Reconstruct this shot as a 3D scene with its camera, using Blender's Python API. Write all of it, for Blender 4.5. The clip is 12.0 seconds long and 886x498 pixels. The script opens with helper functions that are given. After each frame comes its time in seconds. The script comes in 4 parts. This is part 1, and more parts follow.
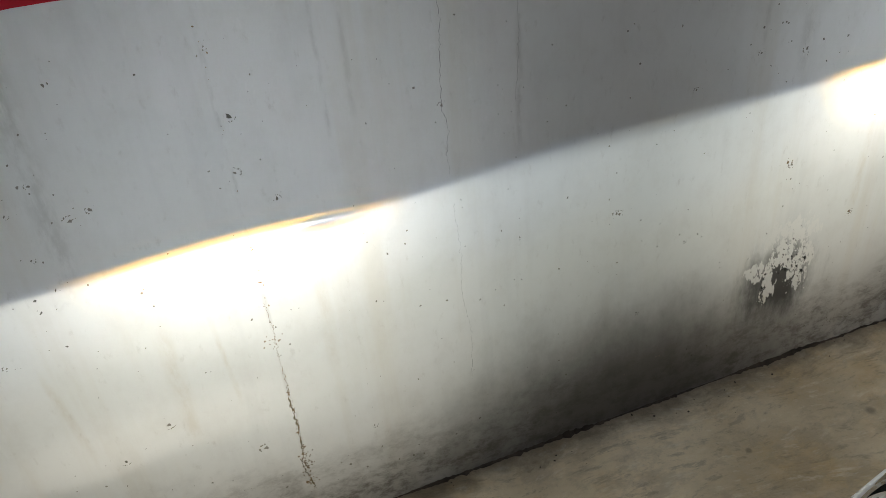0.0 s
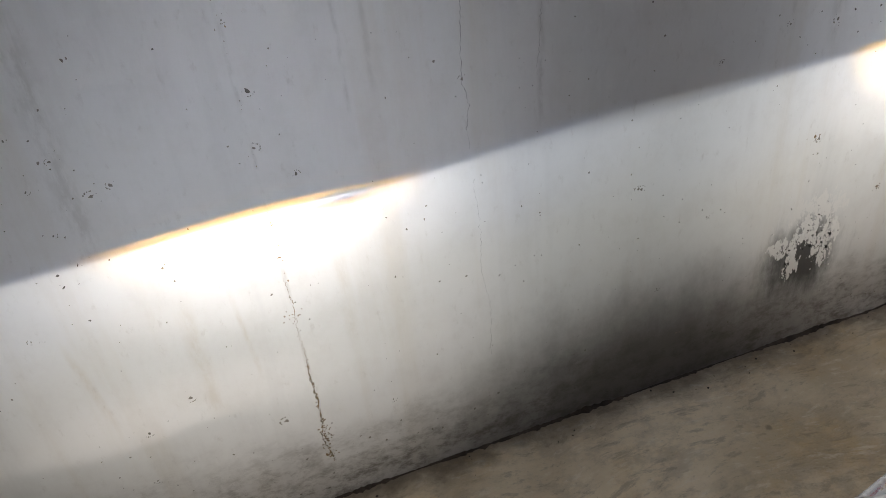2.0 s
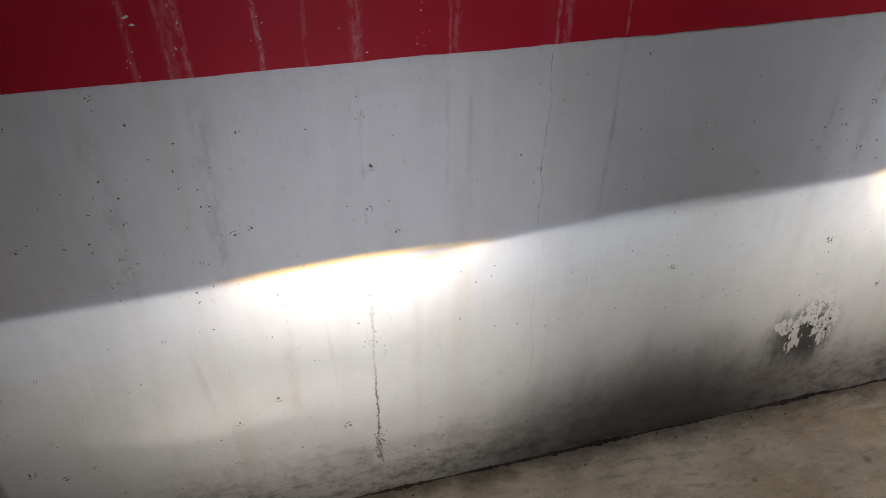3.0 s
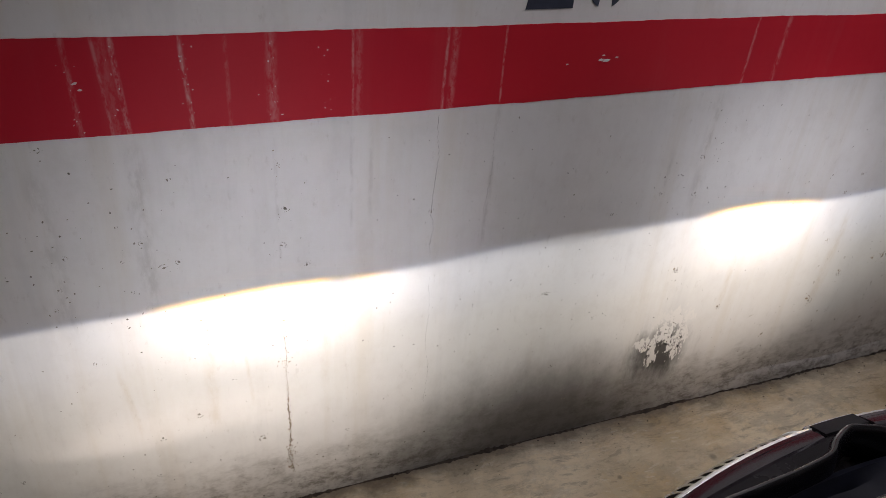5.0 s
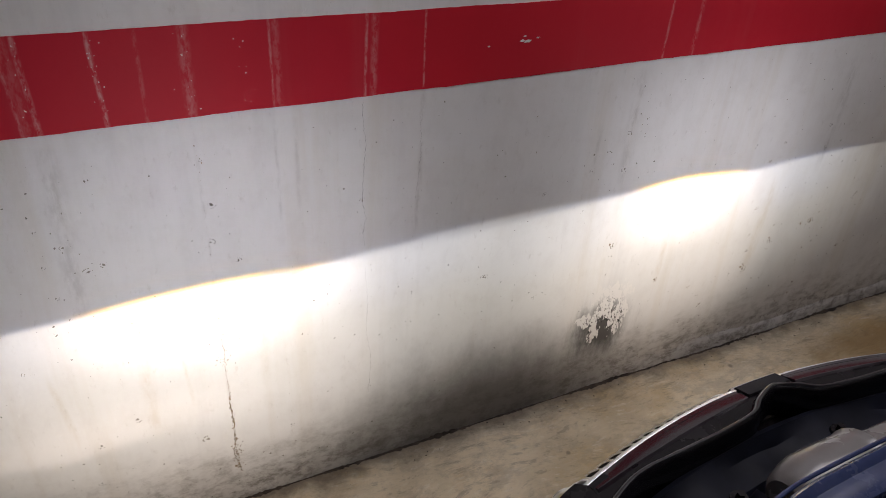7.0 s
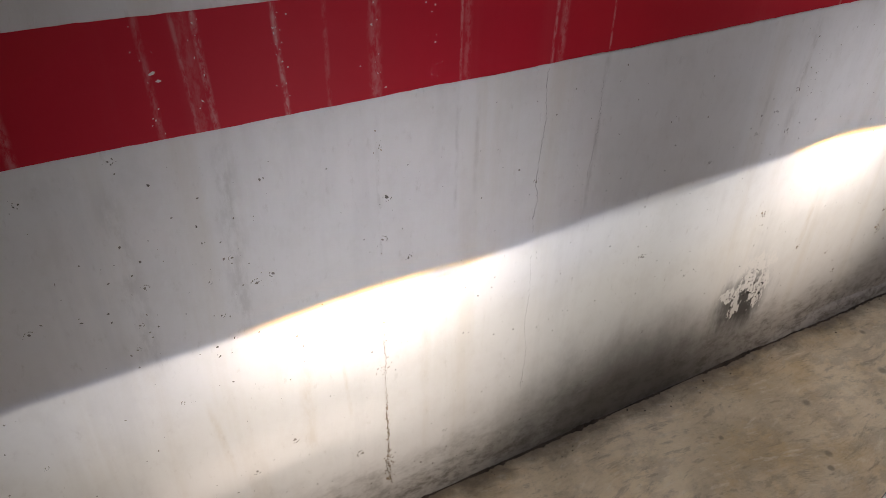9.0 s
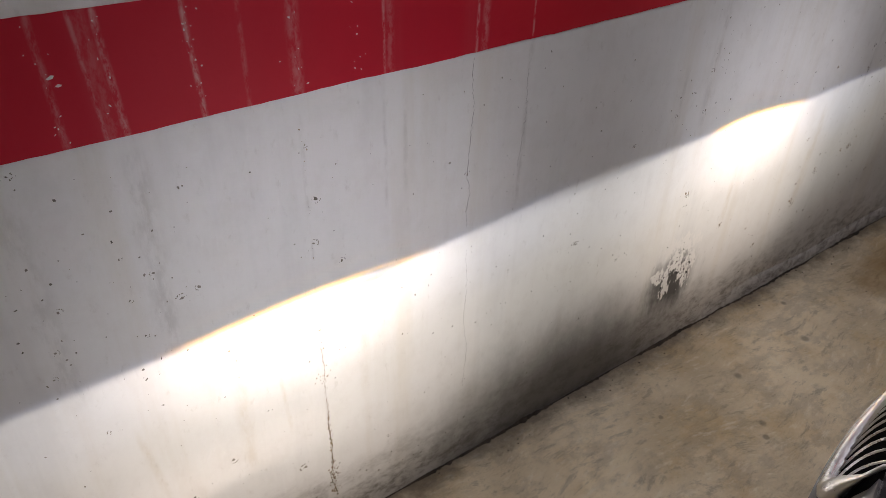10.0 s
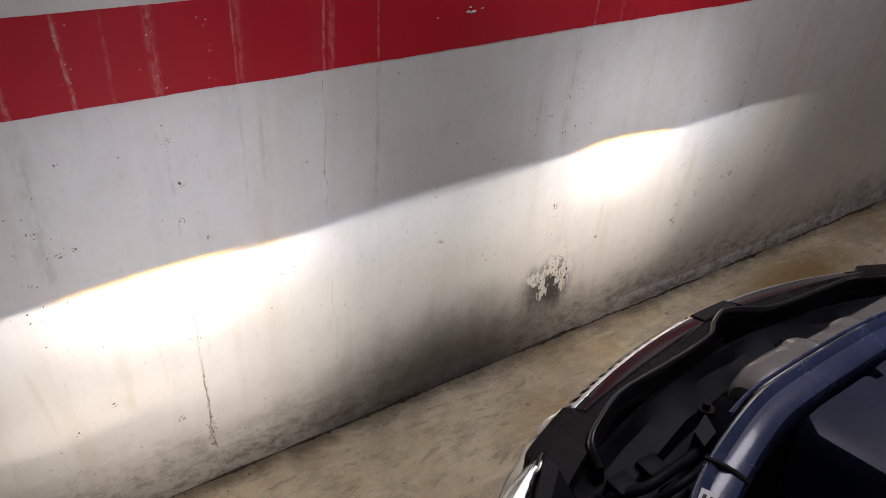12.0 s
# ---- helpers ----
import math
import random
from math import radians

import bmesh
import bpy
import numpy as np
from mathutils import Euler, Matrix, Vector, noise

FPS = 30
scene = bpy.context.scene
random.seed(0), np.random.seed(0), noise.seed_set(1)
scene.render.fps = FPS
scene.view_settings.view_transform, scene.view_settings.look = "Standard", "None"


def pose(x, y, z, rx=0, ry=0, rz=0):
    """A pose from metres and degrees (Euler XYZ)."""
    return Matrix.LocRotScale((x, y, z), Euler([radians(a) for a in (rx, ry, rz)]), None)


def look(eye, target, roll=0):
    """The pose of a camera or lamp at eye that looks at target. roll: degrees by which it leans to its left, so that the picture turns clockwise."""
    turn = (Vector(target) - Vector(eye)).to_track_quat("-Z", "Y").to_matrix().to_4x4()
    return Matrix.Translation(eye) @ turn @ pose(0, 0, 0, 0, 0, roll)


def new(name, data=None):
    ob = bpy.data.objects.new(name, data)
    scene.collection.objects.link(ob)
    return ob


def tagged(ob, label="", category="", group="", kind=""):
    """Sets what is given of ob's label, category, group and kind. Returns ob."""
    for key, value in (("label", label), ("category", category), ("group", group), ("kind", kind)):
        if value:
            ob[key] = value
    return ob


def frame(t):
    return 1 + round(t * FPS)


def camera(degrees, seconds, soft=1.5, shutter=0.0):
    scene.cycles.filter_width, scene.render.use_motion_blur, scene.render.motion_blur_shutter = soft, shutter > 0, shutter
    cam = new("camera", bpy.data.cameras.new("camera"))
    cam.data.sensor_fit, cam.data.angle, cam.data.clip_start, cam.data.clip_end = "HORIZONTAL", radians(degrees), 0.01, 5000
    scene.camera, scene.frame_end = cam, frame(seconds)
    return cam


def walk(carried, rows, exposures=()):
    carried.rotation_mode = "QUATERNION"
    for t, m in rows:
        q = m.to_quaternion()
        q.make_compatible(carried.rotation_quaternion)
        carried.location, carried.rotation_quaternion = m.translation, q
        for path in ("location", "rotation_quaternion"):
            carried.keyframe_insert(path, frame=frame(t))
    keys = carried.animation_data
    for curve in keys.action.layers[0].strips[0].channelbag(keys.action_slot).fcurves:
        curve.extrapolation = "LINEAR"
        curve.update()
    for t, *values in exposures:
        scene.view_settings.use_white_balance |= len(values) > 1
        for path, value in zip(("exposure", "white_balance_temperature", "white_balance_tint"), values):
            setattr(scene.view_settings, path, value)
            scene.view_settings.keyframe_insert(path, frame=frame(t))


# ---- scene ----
cam = camera(61.4, 12.0, soft=0.8)
PATH = [
    (0, (-0.034, -1.02, 1.192), (0.506, 0.603, 0.155), -5.7),
    (0.5, (-0.035, -1.015, 1.191), (0.471, 0.61, 0.14), -6.6),
    (1, (-0.038, -1.01, 1.193), (0.454, 0.61, 0.129), -7.4),
    (1.5, (-0.036, -1.009, 1.192), (0.445, 0.61, 0.12), -7.7),
    (2, (-0.033, -1.01, 1.194), (0.443, 0.594, 0.097), -6.5),
    (2.5, (-0.083, -1.012, 1.257), (0.373, 0.573, 0.126), -3.1),
    (2.7, (-0.127, -1.041, 1.349), (0.32, 0.545, 0.216), -1.4),
    (4.3, (-0.221, -1.275, 1.529), (0.303, 0.333, 0.46), 4.4),
    (4.5, (-0.224, -1.279, 1.543), (0.342, 0.317, 0.478), 4.3),
    (5, (-0.211, -1.293, 1.558), (0.478, 0.267, 0.513), 4.5),
    (5.5, (-0.198, -1.303, 1.565), (0.577, 0.215, 0.519), 4.2),
    (6, (-0.185, -1.315, 1.577), (0.657, 0.168, 0.532), 4.1),
    (6.5, (-0.167, -1.323, 1.572), (0.678, 0.155, 0.523), 3.8),
    (7, (-0.169, -1.317, 1.553), (0.623, 0.183, 0.494), 3.4),
    (7.5, (-0.232, -1.276, 1.528), (0.475, 0.25, 0.445), 2.4),
    (7.7, (-0.256, -1.248, 1.532), (0.446, 0.263, 0.425), 2.5),
    (9.3, (-0.444, -0.962, 1.462), (0.423, 0.443, 0.332), 0.9),
    (9.5, (-0.442, -0.958, 1.452), (0.467, 0.422, 0.326), 0.9),
    (10, (-0.434, -0.952, 1.458), (0.55, 0.371, 0.326), 1.4),
    (10.5, (-0.431, -0.965, 1.462), (0.598, 0.336, 0.344), 1.9),
    (11, (-0.404, -1.014, 1.475), (0.626, 0.295, 0.368), 2.6),
    (11.5, (-0.327, -1.196, 1.517), (0.672, 0.14, 0.413), 3.3),
    (12, (-0.295, -1.349, 1.549), (0.674, 0.027, 0.468), 3.4),
]
EXPOSURES = [(0.0, -0.48, 6900, 10), (0.5, -0.60, 6800, 15), (2.7, -0.60, 6750, 19), (4.3, -0.22, 7200, 24), (5.5, -0.10, 7200, 24), (7.0, 0.0, 7250, 24), (9.3, -0.20, 7300, 24), (10.5, -0.11, 7300, 24), (12.0, -0.02, 7350, 24)]
walk(cam, [(t, look(eye, target, roll)) for t, eye, target, roll in PATH], EXPOSURES)

# ---- world and lights ----
world = bpy.data.worlds.new("garage_air")
world.use_nodes = True
world.node_tree.nodes["Background"].inputs[0].default_value = (0.5, 0.55, 0.62, 1)
world.node_tree.nodes["Background"].inputs[1].default_value = 0.05
scene.world = world

CAR_X = 0.702          # middle of the car, across the wall
SHIELD = 0.05          # from the lamp to the edge of its cut-off shield
LAMP_Y = -0.96
LAMPS = [(0.022, 0.0), (1.382, 1.300)]   # lamp x, aim x on the wall
# height on the wall at which each beam is cut off, from side to side
CUTOFFS = [
    ((-1.6, -0.65, -0.30, -0.21, -0.14, -0.05, 0.01, 0.07, 0.12, 0.19, 0.26, 0.40, 0.50, 0.60, 0.72, 0.85, 1.0, 1.3, 1.7),
     (0.615, 0.638, 0.644, 0.645, 0.650, 0.654, 0.655, 0.653, 0.651, 0.645, 0.651, 0.659, 0.666, 0.672, 0.678, 0.679, 0.677, 0.645, 0.58)),
    ((-0.3, 0.5, 0.9, 1.05, 1.13, 1.215, 1.29, 1.36, 1.42, 1.51, 1.61, 1.75, 1.90, 2.07, 2.24, 2.7, 3.1),
     (0.60, 0.645, 0.664, 0.670, 0.672, 0.679, 0.677, 0.671, 0.664, 0.661, 0.664, 0.670, 0.672, 0.667, 0.660, 0.63, 0.60)),
]


def cutoff(x, lamp):
    """Height of the light's edge on the wall at x."""
    knots, rise = CUTOFFS[lamp]
    return float(np.mean([np.interp(x + d, knots, rise) for d in (-0.03, -0.015, 0, 0.015, 0.03)]))


def spot(name, place, target, watts, degrees, blend, radius, colour, wide=1.0):
    data = bpy.data.lights.new(name, "SPOT")
    data.energy, data.spot_size, data.spot_blend = watts, radians(degrees), blend
    data.shadow_soft_size, data.color = radius, colour
    ob = new(name, data)
    ob.matrix_world = look(place, target) @ Matrix.Diagonal((wide, 1, 1, 1))
    return ob


for (lx, ax), core, stray, cone, near, wide in zip(LAMPS, (28, 20), (13, 7), (84, 82), (6, 9), (1.0, 0.76)):
    eye = Vector((lx, LAMP_Y, 0.68))
    spot("low_beam_spread", eye, (ax, 0, 0.60), 20, 70 if wide == 1.0 else 56, 1.0, 0.0004, (0.90, 1.0, 0.94), 2.3)
    spot("low_beam_lobe", eye, (ax - 0.06, 0, 0.46), 16, 62 * wide ** 0.3, 1.0, 0.0006, (1.0, 0.94, 0.80))
    spot("low_beam_core", eye, (ax - 0.01, 0, 0.63), core, 24, 1.0, 0.00012, (1.0, 0.98, 0.95), 1.9 * wide)
    spot("low_beam_heart", eye, (ax - 0.01, 0, 0.64), 38, 13, 1.0, 0.00012, (1.0, 0.98, 0.95), 2.4 * wide)
    spot("low_beam_fringe", eye - Vector((0, 0, 0.0006)), (ax - 0.01, 0, 0.67), 75, 14, 0.8, 0.0001, (1.0, 0.55, 0.04), 2.4 * wide)
    spot("lens_stray", eye + Vector((0, SHIELD + 0.012, 0)), (ax, 0, 0.75), stray, cone, 1.0, 0.01, (0.76, 0.88, 1.0))
    spot("lens_glow", eye + Vector((0, SHIELD + 0.012, 0)), (ax + 0.03, 0, 0.72), near, 46, 1.0, 0.01, (0.80, 0.90, 1.0), 1.25)
    spot("low_beam_blue_edge", eye - Vector((0, 0, 0.0007)), (ax + 0.36, 0, 0.66), 7, 22, 1.0, 0.0003, (0.30, 0.52, 1.0), 1.6)
    spot("low_beam_blue_edge", eye - Vector((0, 0, 0.0007)), (ax - 0.45, 0, 0.64), 6, 22, 1.0, 0.0003, (0.30, 0.52, 1.0), 1.6)

FOOT = Vector((LAMPS[0][0] - 0.085, LAMP_Y + 0.06, 0.68))    # added spots for the pale band on the wall, cut by an added baffle
BAFFLE = 0.04
spot("band_fill", FOOT, (-0.42, 0, 0.42), 2.4, 66, 1.0, 0.0006, (1.0, 0.95, 0.88), 1.3)
spot("band_spot", FOOT, (-0.22, 0, 0.335), 8, 10, 1.0, 0.0006, (1.0, 0.95, 0.88), 4.2)
# unseen overhead area lamps, added for the room's general light
FILLS = [(1.25, -0.60, 15), (-1.8, -4.6, 8), (4.2, -4.6, 8)]
for x, y, w in FILLS:
    data = bpy.data.lights.new("fill_light", "AREA")
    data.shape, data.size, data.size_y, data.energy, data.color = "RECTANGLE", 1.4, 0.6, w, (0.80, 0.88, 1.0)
    new("fill_light", data).matrix_world = pose(x, y, 2.50)


# ---- materials ----
def material(name, rough=0.6, metal=0.0, colour=(0.5, 0.5, 0.5)):
    m = bpy.data.materials.new(name)
    m.use_nodes = True
    b = m.node_tree.nodes["Principled BSDF"]
    b.inputs["Roughness"].default_value, b.inputs["Metallic"].default_value = rough, metal
    b.inputs["Base Color"].default_value = (*colour, 1)
    return m, m.node_tree, b


class Nodes:
    """Short ways to write a node tree: values in, sockets out."""

    def __init__(self, tree):
        self.tree = tree
        self.place = self.add("ShaderNodeTexCoord").outputs["Object"]
        xyz = self.add("ShaderNodeSeparateXYZ", {0: self.place})
        self.x, self.y, self.z = xyz.outputs

    def add(self, kind, given=None, **props):
        n = self.tree.nodes.new(kind)
        for k, v in props.items():
            if k == "operation":
                n.operation = v
            elif k == "blend":
                n.data_type, n.blend_type = "RGBA", v
            elif k == "interp":
                n.interpolation_type = v
            elif k == "feature":
                n.feature = v
        for k, v in (given or {}).items():
            if isinstance(v, bpy.types.NodeSocket):
                self.tree.links.new(v, n.inputs[k])
            else:
                n.inputs[k].default_value = v
        return n

    def math(self, op, a, b=0.0, c=0.0):
        return self.add("ShaderNodeMath", {0: a, 1: b, 2: c}, operation=op).outputs[0]

    def mul(self, a, b):
        return self.math("MULTIPLY", a, b)

    def plus(self, a, b):
        return self.math("ADD", a, b)

    def high(self, a, b):
        return self.math("MAXIMUM", a, b)

    def step(self, v, lo, hi, a=0.0, b=1.0):
        return self.add("ShaderNodeMapRange", {0: v, 1: lo, 2: hi, 3: a, 4: b}, interp="SMOOTHSTEP").outputs[0]

    def noise(self, scale, stretch=(1, 1, 1), detail=4.0, rough=0.55, shift=(0, 0, 0)):
        mp = self.add("ShaderNodeMapping", {0: self.place, 1: shift, 3: stretch})
        return self.add("ShaderNodeTexNoise", {"Vector": mp.outputs[0], "Scale": scale, "Detail": detail, "Roughness": rough}).outputs[0]

    def mix(self, fac, a, b):
        n = self.add("ShaderNodeMix", {0: fac}, blend="MIX")
        for k, v in ((6, a), (7, b)):
            if isinstance(v, bpy.types.NodeSocket):
                self.tree.links.new(v, n.inputs[k])
            else:
                n.inputs[k].default_value = (*v, 1)
        return n.outputs[2]

    def bump(self, height, strength, distance, bsdf):
        n = self.add("ShaderNodeBump", {"Height": height, "Strength": strength, "Distance": distance})
        self.tree.links.new(n.outputs[0], bsdf.inputs["Normal"])

    def put(self, socket, bsdf, name="Base Color"):
        self.tree.links.new(socket, bsdf.inputs[name])


def streak(n, x, half, low, high_, lean=0.0):
    """A soft upright run of dirt at x, from low to high_."""
    at = n.plus(n.x, n.mul(n.math("SUBTRACT", n.z, low), -lean))
    across = n.math("ABSOLUTE", n.math("SUBTRACT", at, x))
    band = n.step(across, 0.0, half, 1.0, 0.0)
    return n.mul(band, n.mul(n.step(n.z, low - 0.03, low + 0.05), n.step(n.z, high_ - 0.06, high_ + 0.02, 1.0, 0.0)))


def wall_paint():
    m, tree, b = material("white_wall_paint", 0.62)
    n = Nodes(tree)
    wobble = n.noise(1.3, detail=3)
    colour = n.mix(n.step(wobble, 0.35, 0.7), (0.76, 0.755, 0.74), (0.68, 0.675, 0.66))
    # rain-like tan runs down the paint
    runs = n.step(n.noise(9, (1, 1, 0.06), 6, 0.65), 0.50, 0.74)
    colour = n.mix(n.mul(runs, 0.28), colour, (0.56, 0.49, 0.38))
    grey = n.step(n.noise(6, (1, 1, 0.10), 5, 0.65, (3, 0, 1)), 0.52, 0.75)
    colour = n.mix(n.mul(grey, 0.28), colour, (0.42, 0.42, 0.42))
    fine = n.noise(60, (1, 1, 0.5), 6, 0.7)
    colour = n.mix(n.step(fine, 0.56, 0.76, 0, 0.40), colour, (0.45, 0.42, 0.38))
    cloud = n.step(n.noise(13, (1, 1, 0.8), 6, 0.7, (8, 0, 2)), 0.42, 0.72)
    colour = n.mix(n.mul(cloud, 0.20), colour, (0.50, 0.47, 0.43))
    # single runs
    lines = n.mul(streak(n, 0.002, 0.006, 0.11, 0.99), 0.40)
    for x, half, low, high_, lean, k in ((0.455, 0.010, 0.68, 1.03, 0.02, 0.45), (0.15, 0.006, 0.74, 1.02, 0.0, 0.35), (0.19, 0.008, 0.80, 1.02, 0.0, 0.3), (-0.25, 0.03, 0.64, 1.02, 0.02, 0.4), (-0.40, 0.03, 0.62, 0.98, -0.02, 0.35), (1.03, 0.025, 0.70, 1.02, 0.0, 0.4), (0.93, 0.015, 0.72, 0.88, 0.02, 0.35), (1.79, 0.03, 0.62, 0.97, 0.02, 0.4)):
        lines = n.high(lines, n.mul(streak(n, x, half, low, high_, lean), k))
    broken = n.step(n.noise(35, (1, 1, 0.35), 5, 0.7, (1, 0, 2)), 0.42, 0.62)
    colour = n.mix(n.mul(n.mul(lines, broken), 0.62), colour, (0.20, 0.18, 0.15))
    tan = None
    for x, half, low, high_, lean, k in ((-0.315, 0.010, 0.34, 0.52, -0.12, 0.5), (-0.075, 0.007, 0.36, 0.56, -0.06, 0.5), (-0.16, 0.02, 0.28, 0.56, 0.0, 0.4), (1.23, 0.02, 0.34, 0.58, 0.05, 0.5), (0.09, 0.016, 0.36, 0.60, 0.0, 0.35), (1.60, 0.03, 0.28, 0.62, 0.05, 0.5)):
        one = n.mul(streak(n, x, half, low, high_, lean), k)
        tan = one if tan is None else n.high(tan, one)
    colour = n.mix(n.mul(tan, n.plus(n.mul(broken, 0.45), 0.15)), colour, (0.46, 0.36, 0.22))
    # mould and splashed dirt along the foot of the wall
    ragged = n.noise(6, (0.8, 1, 1), 7, 0.68, (5, 0, 0))
    edge = n.plus(n.mul(ragged, 0.34), -0.02)
    foot = n.step(n.math("SUBTRACT", n.z, edge), -0.12, 0.09, 1.0, 0.0)
    blot = n.step(n.noise(30, (0.6, 1, 1), 8, 0.78, (0, 0, 4)), 0.42, 0.64)
    colour = n.mix(n.mul(foot, n.plus(n.mul(blot, 0.58), 0.34)), colour, (0.15, 0.13, 0.112))
    # broad low stain, with the dim gap between the beams painted in
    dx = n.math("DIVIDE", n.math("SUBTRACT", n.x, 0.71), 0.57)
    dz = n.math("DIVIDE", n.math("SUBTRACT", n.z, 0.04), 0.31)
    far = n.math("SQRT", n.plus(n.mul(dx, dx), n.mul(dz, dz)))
    stain_shade = n.step(n.plus(far, n.plus(n.mul(n.noise(5, (1, 1, 0.5), 5, 0.6, (2, 0, 7)), 0.7), n.mul(n.noise(22, (1, 1, 0.7), 7, 0.72, (1, 0, 5)), 0.42))), 0.75, 1.65, 1.0, 0.0)
    colour = n.mix(n.mul(stain_shade, 0.84), colour, (0.115, 0.104, 0.096))
    # blackened patch where the paint flakes
    px = n.math("DIVIDE", n.math("SUBTRACT", n.x, 1.055), 0.130)
    pz = n.math("DIVIDE", n.math("SUBTRACT", n.z, 0.225), 0.125)
    ring = n.math("SQRT", n.plus(n.mul(px, px), n.mul(pz, pz)))
    soot = n.step(n.plus(ring, n.mul(n.noise(16, (1, 1, 0.35), 8, 0.74), 1.35)), 0.95, 1.75, 1.0, 0.0)
    colour = n.mix(n.mul(soot, 0.95), colour, (0.040, 0.037, 0.035))
    islands = None
    for x, z, rx, rz in ((1.033, 0.222, 0.022, 0.046), (1.006, 0.268, 0.042, 0.024), (1.066, 0.300, 0.042, 0.046), (1.113, 0.262, 0.036, 0.068), (1.075, 0.345, 0.075, 0.042)):
        u = n.math("DIVIDE", n.math("SUBTRACT", n.x, x), rx)
        v = n.math("DIVIDE", n.math("SUBTRACT", n.z, z), rz)
        one = n.step(n.plus(n.mul(u, u), n.mul(v, v)), 0.1, 1.9, 1.0, 0.0)
        islands = one if islands is None else n.high(islands, one)
    leaning = n.add("ShaderNodeMapping", {0: n.place, 2: (0, 0.35, 0), 3: (1.25, 1, 0.6)}).outputs[0]
    torn = n.add("ShaderNodeTexNoise", {"Vector": leaning, "Scale": 44.0, "Detail": 8.0, "Roughness": 0.74}).outputs[0]
    flake = n.step(n.plus(torn, n.mul(islands, 0.145)), 0.606, 0.620)
    colour = n.mix(n.mul(flake, n.step(islands, 0.02, 0.12)), colour, (0.73, 0.715, 0.69))
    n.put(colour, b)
    n.put(n.plus(n.mul(wobble, 0.25), 0.45), b, "Roughness")
    relief = n.plus(n.mul(n.noise(4, detail=3), 1.0), n.plus(n.mul(fine, 0.09), n.mul(flake, 0.10)))
    n.bump(relief, 0.5, 0.012, b)
    return m


def stripe_paint():
    m, tree, b = material("red_stripe_paint", 0.6)
    b.inputs["Specular IOR Level"].default_value = 0.2
    n = Nodes(tree)
    tone = n.noise(3, (1, 1, 0.4), 5, 0.6)
    colour = n.mix(tone, (0.57, 0.017, 0.031), (0.46, 0.013, 0.025))
    rub = n.step(n.noise(10, (1, 1, 0.05), 5, 0.6), 0.56, 0.80)
    colour = n.mix(n.mul(rub, 0.09), colour, (0.52, 0.16, 0.16))
    runs = None
    for x, half, lean, k in ((-0.318, 0.007, -0.03, 0.45), (-0.246, 0.007, -0.05, 0.9), (-0.272, 0.005, -0.06, 0.55), (-0.262, 0.016, -0.06, 0.25), (-0.141, 0.006, -0.05, 1.0), (0.004, 0.015, 0.0, 0.5), (0.152, 0.004, 0.0, 0.8), (0.163, 0.011, 0.0, 0.35), (0.335, 0.005, 0.03, 0.8), (0.352, 0.011, 0.03, 0.5), (0.459, 0.004, 0.0, 0.7), (1.08, 0.006, 0.03, 0.6), (1.17, 0.01, 0.03, 0.5), (-0.50, 0.01, 0.0, 0.5), (-0.072, 0.006, 0.0, 0.3)):
        at = n.plus(n.x, n.mul(n.math("SUBTRACT", n.z, 1.105), -lean))
        one = n.mul(n.step(n.math("ABSOLUTE", n.math("SUBTRACT", at, x)), 0.0, half, 1.0, 0.0), k)
        runs = one if runs is None else n.high(runs, one)
    broken = n.step(n.noise(70, (1, 1, 0.4), 7, 0.8), 0.40, 0.60)
    colour = n.mix(n.mul(n.mul(runs, broken), 0.60), colour, (0.62, 0.42, 0.40))
    n.put(colour, b)
    n.put(n.plus(n.mul(tone, 0.3), 0.45), b, "Roughness")
    n.bump(n.plus(n.noise(4, detail=3), n.mul(n.noise(60), 0.06)), 0.5, 0.012, b)
    return m


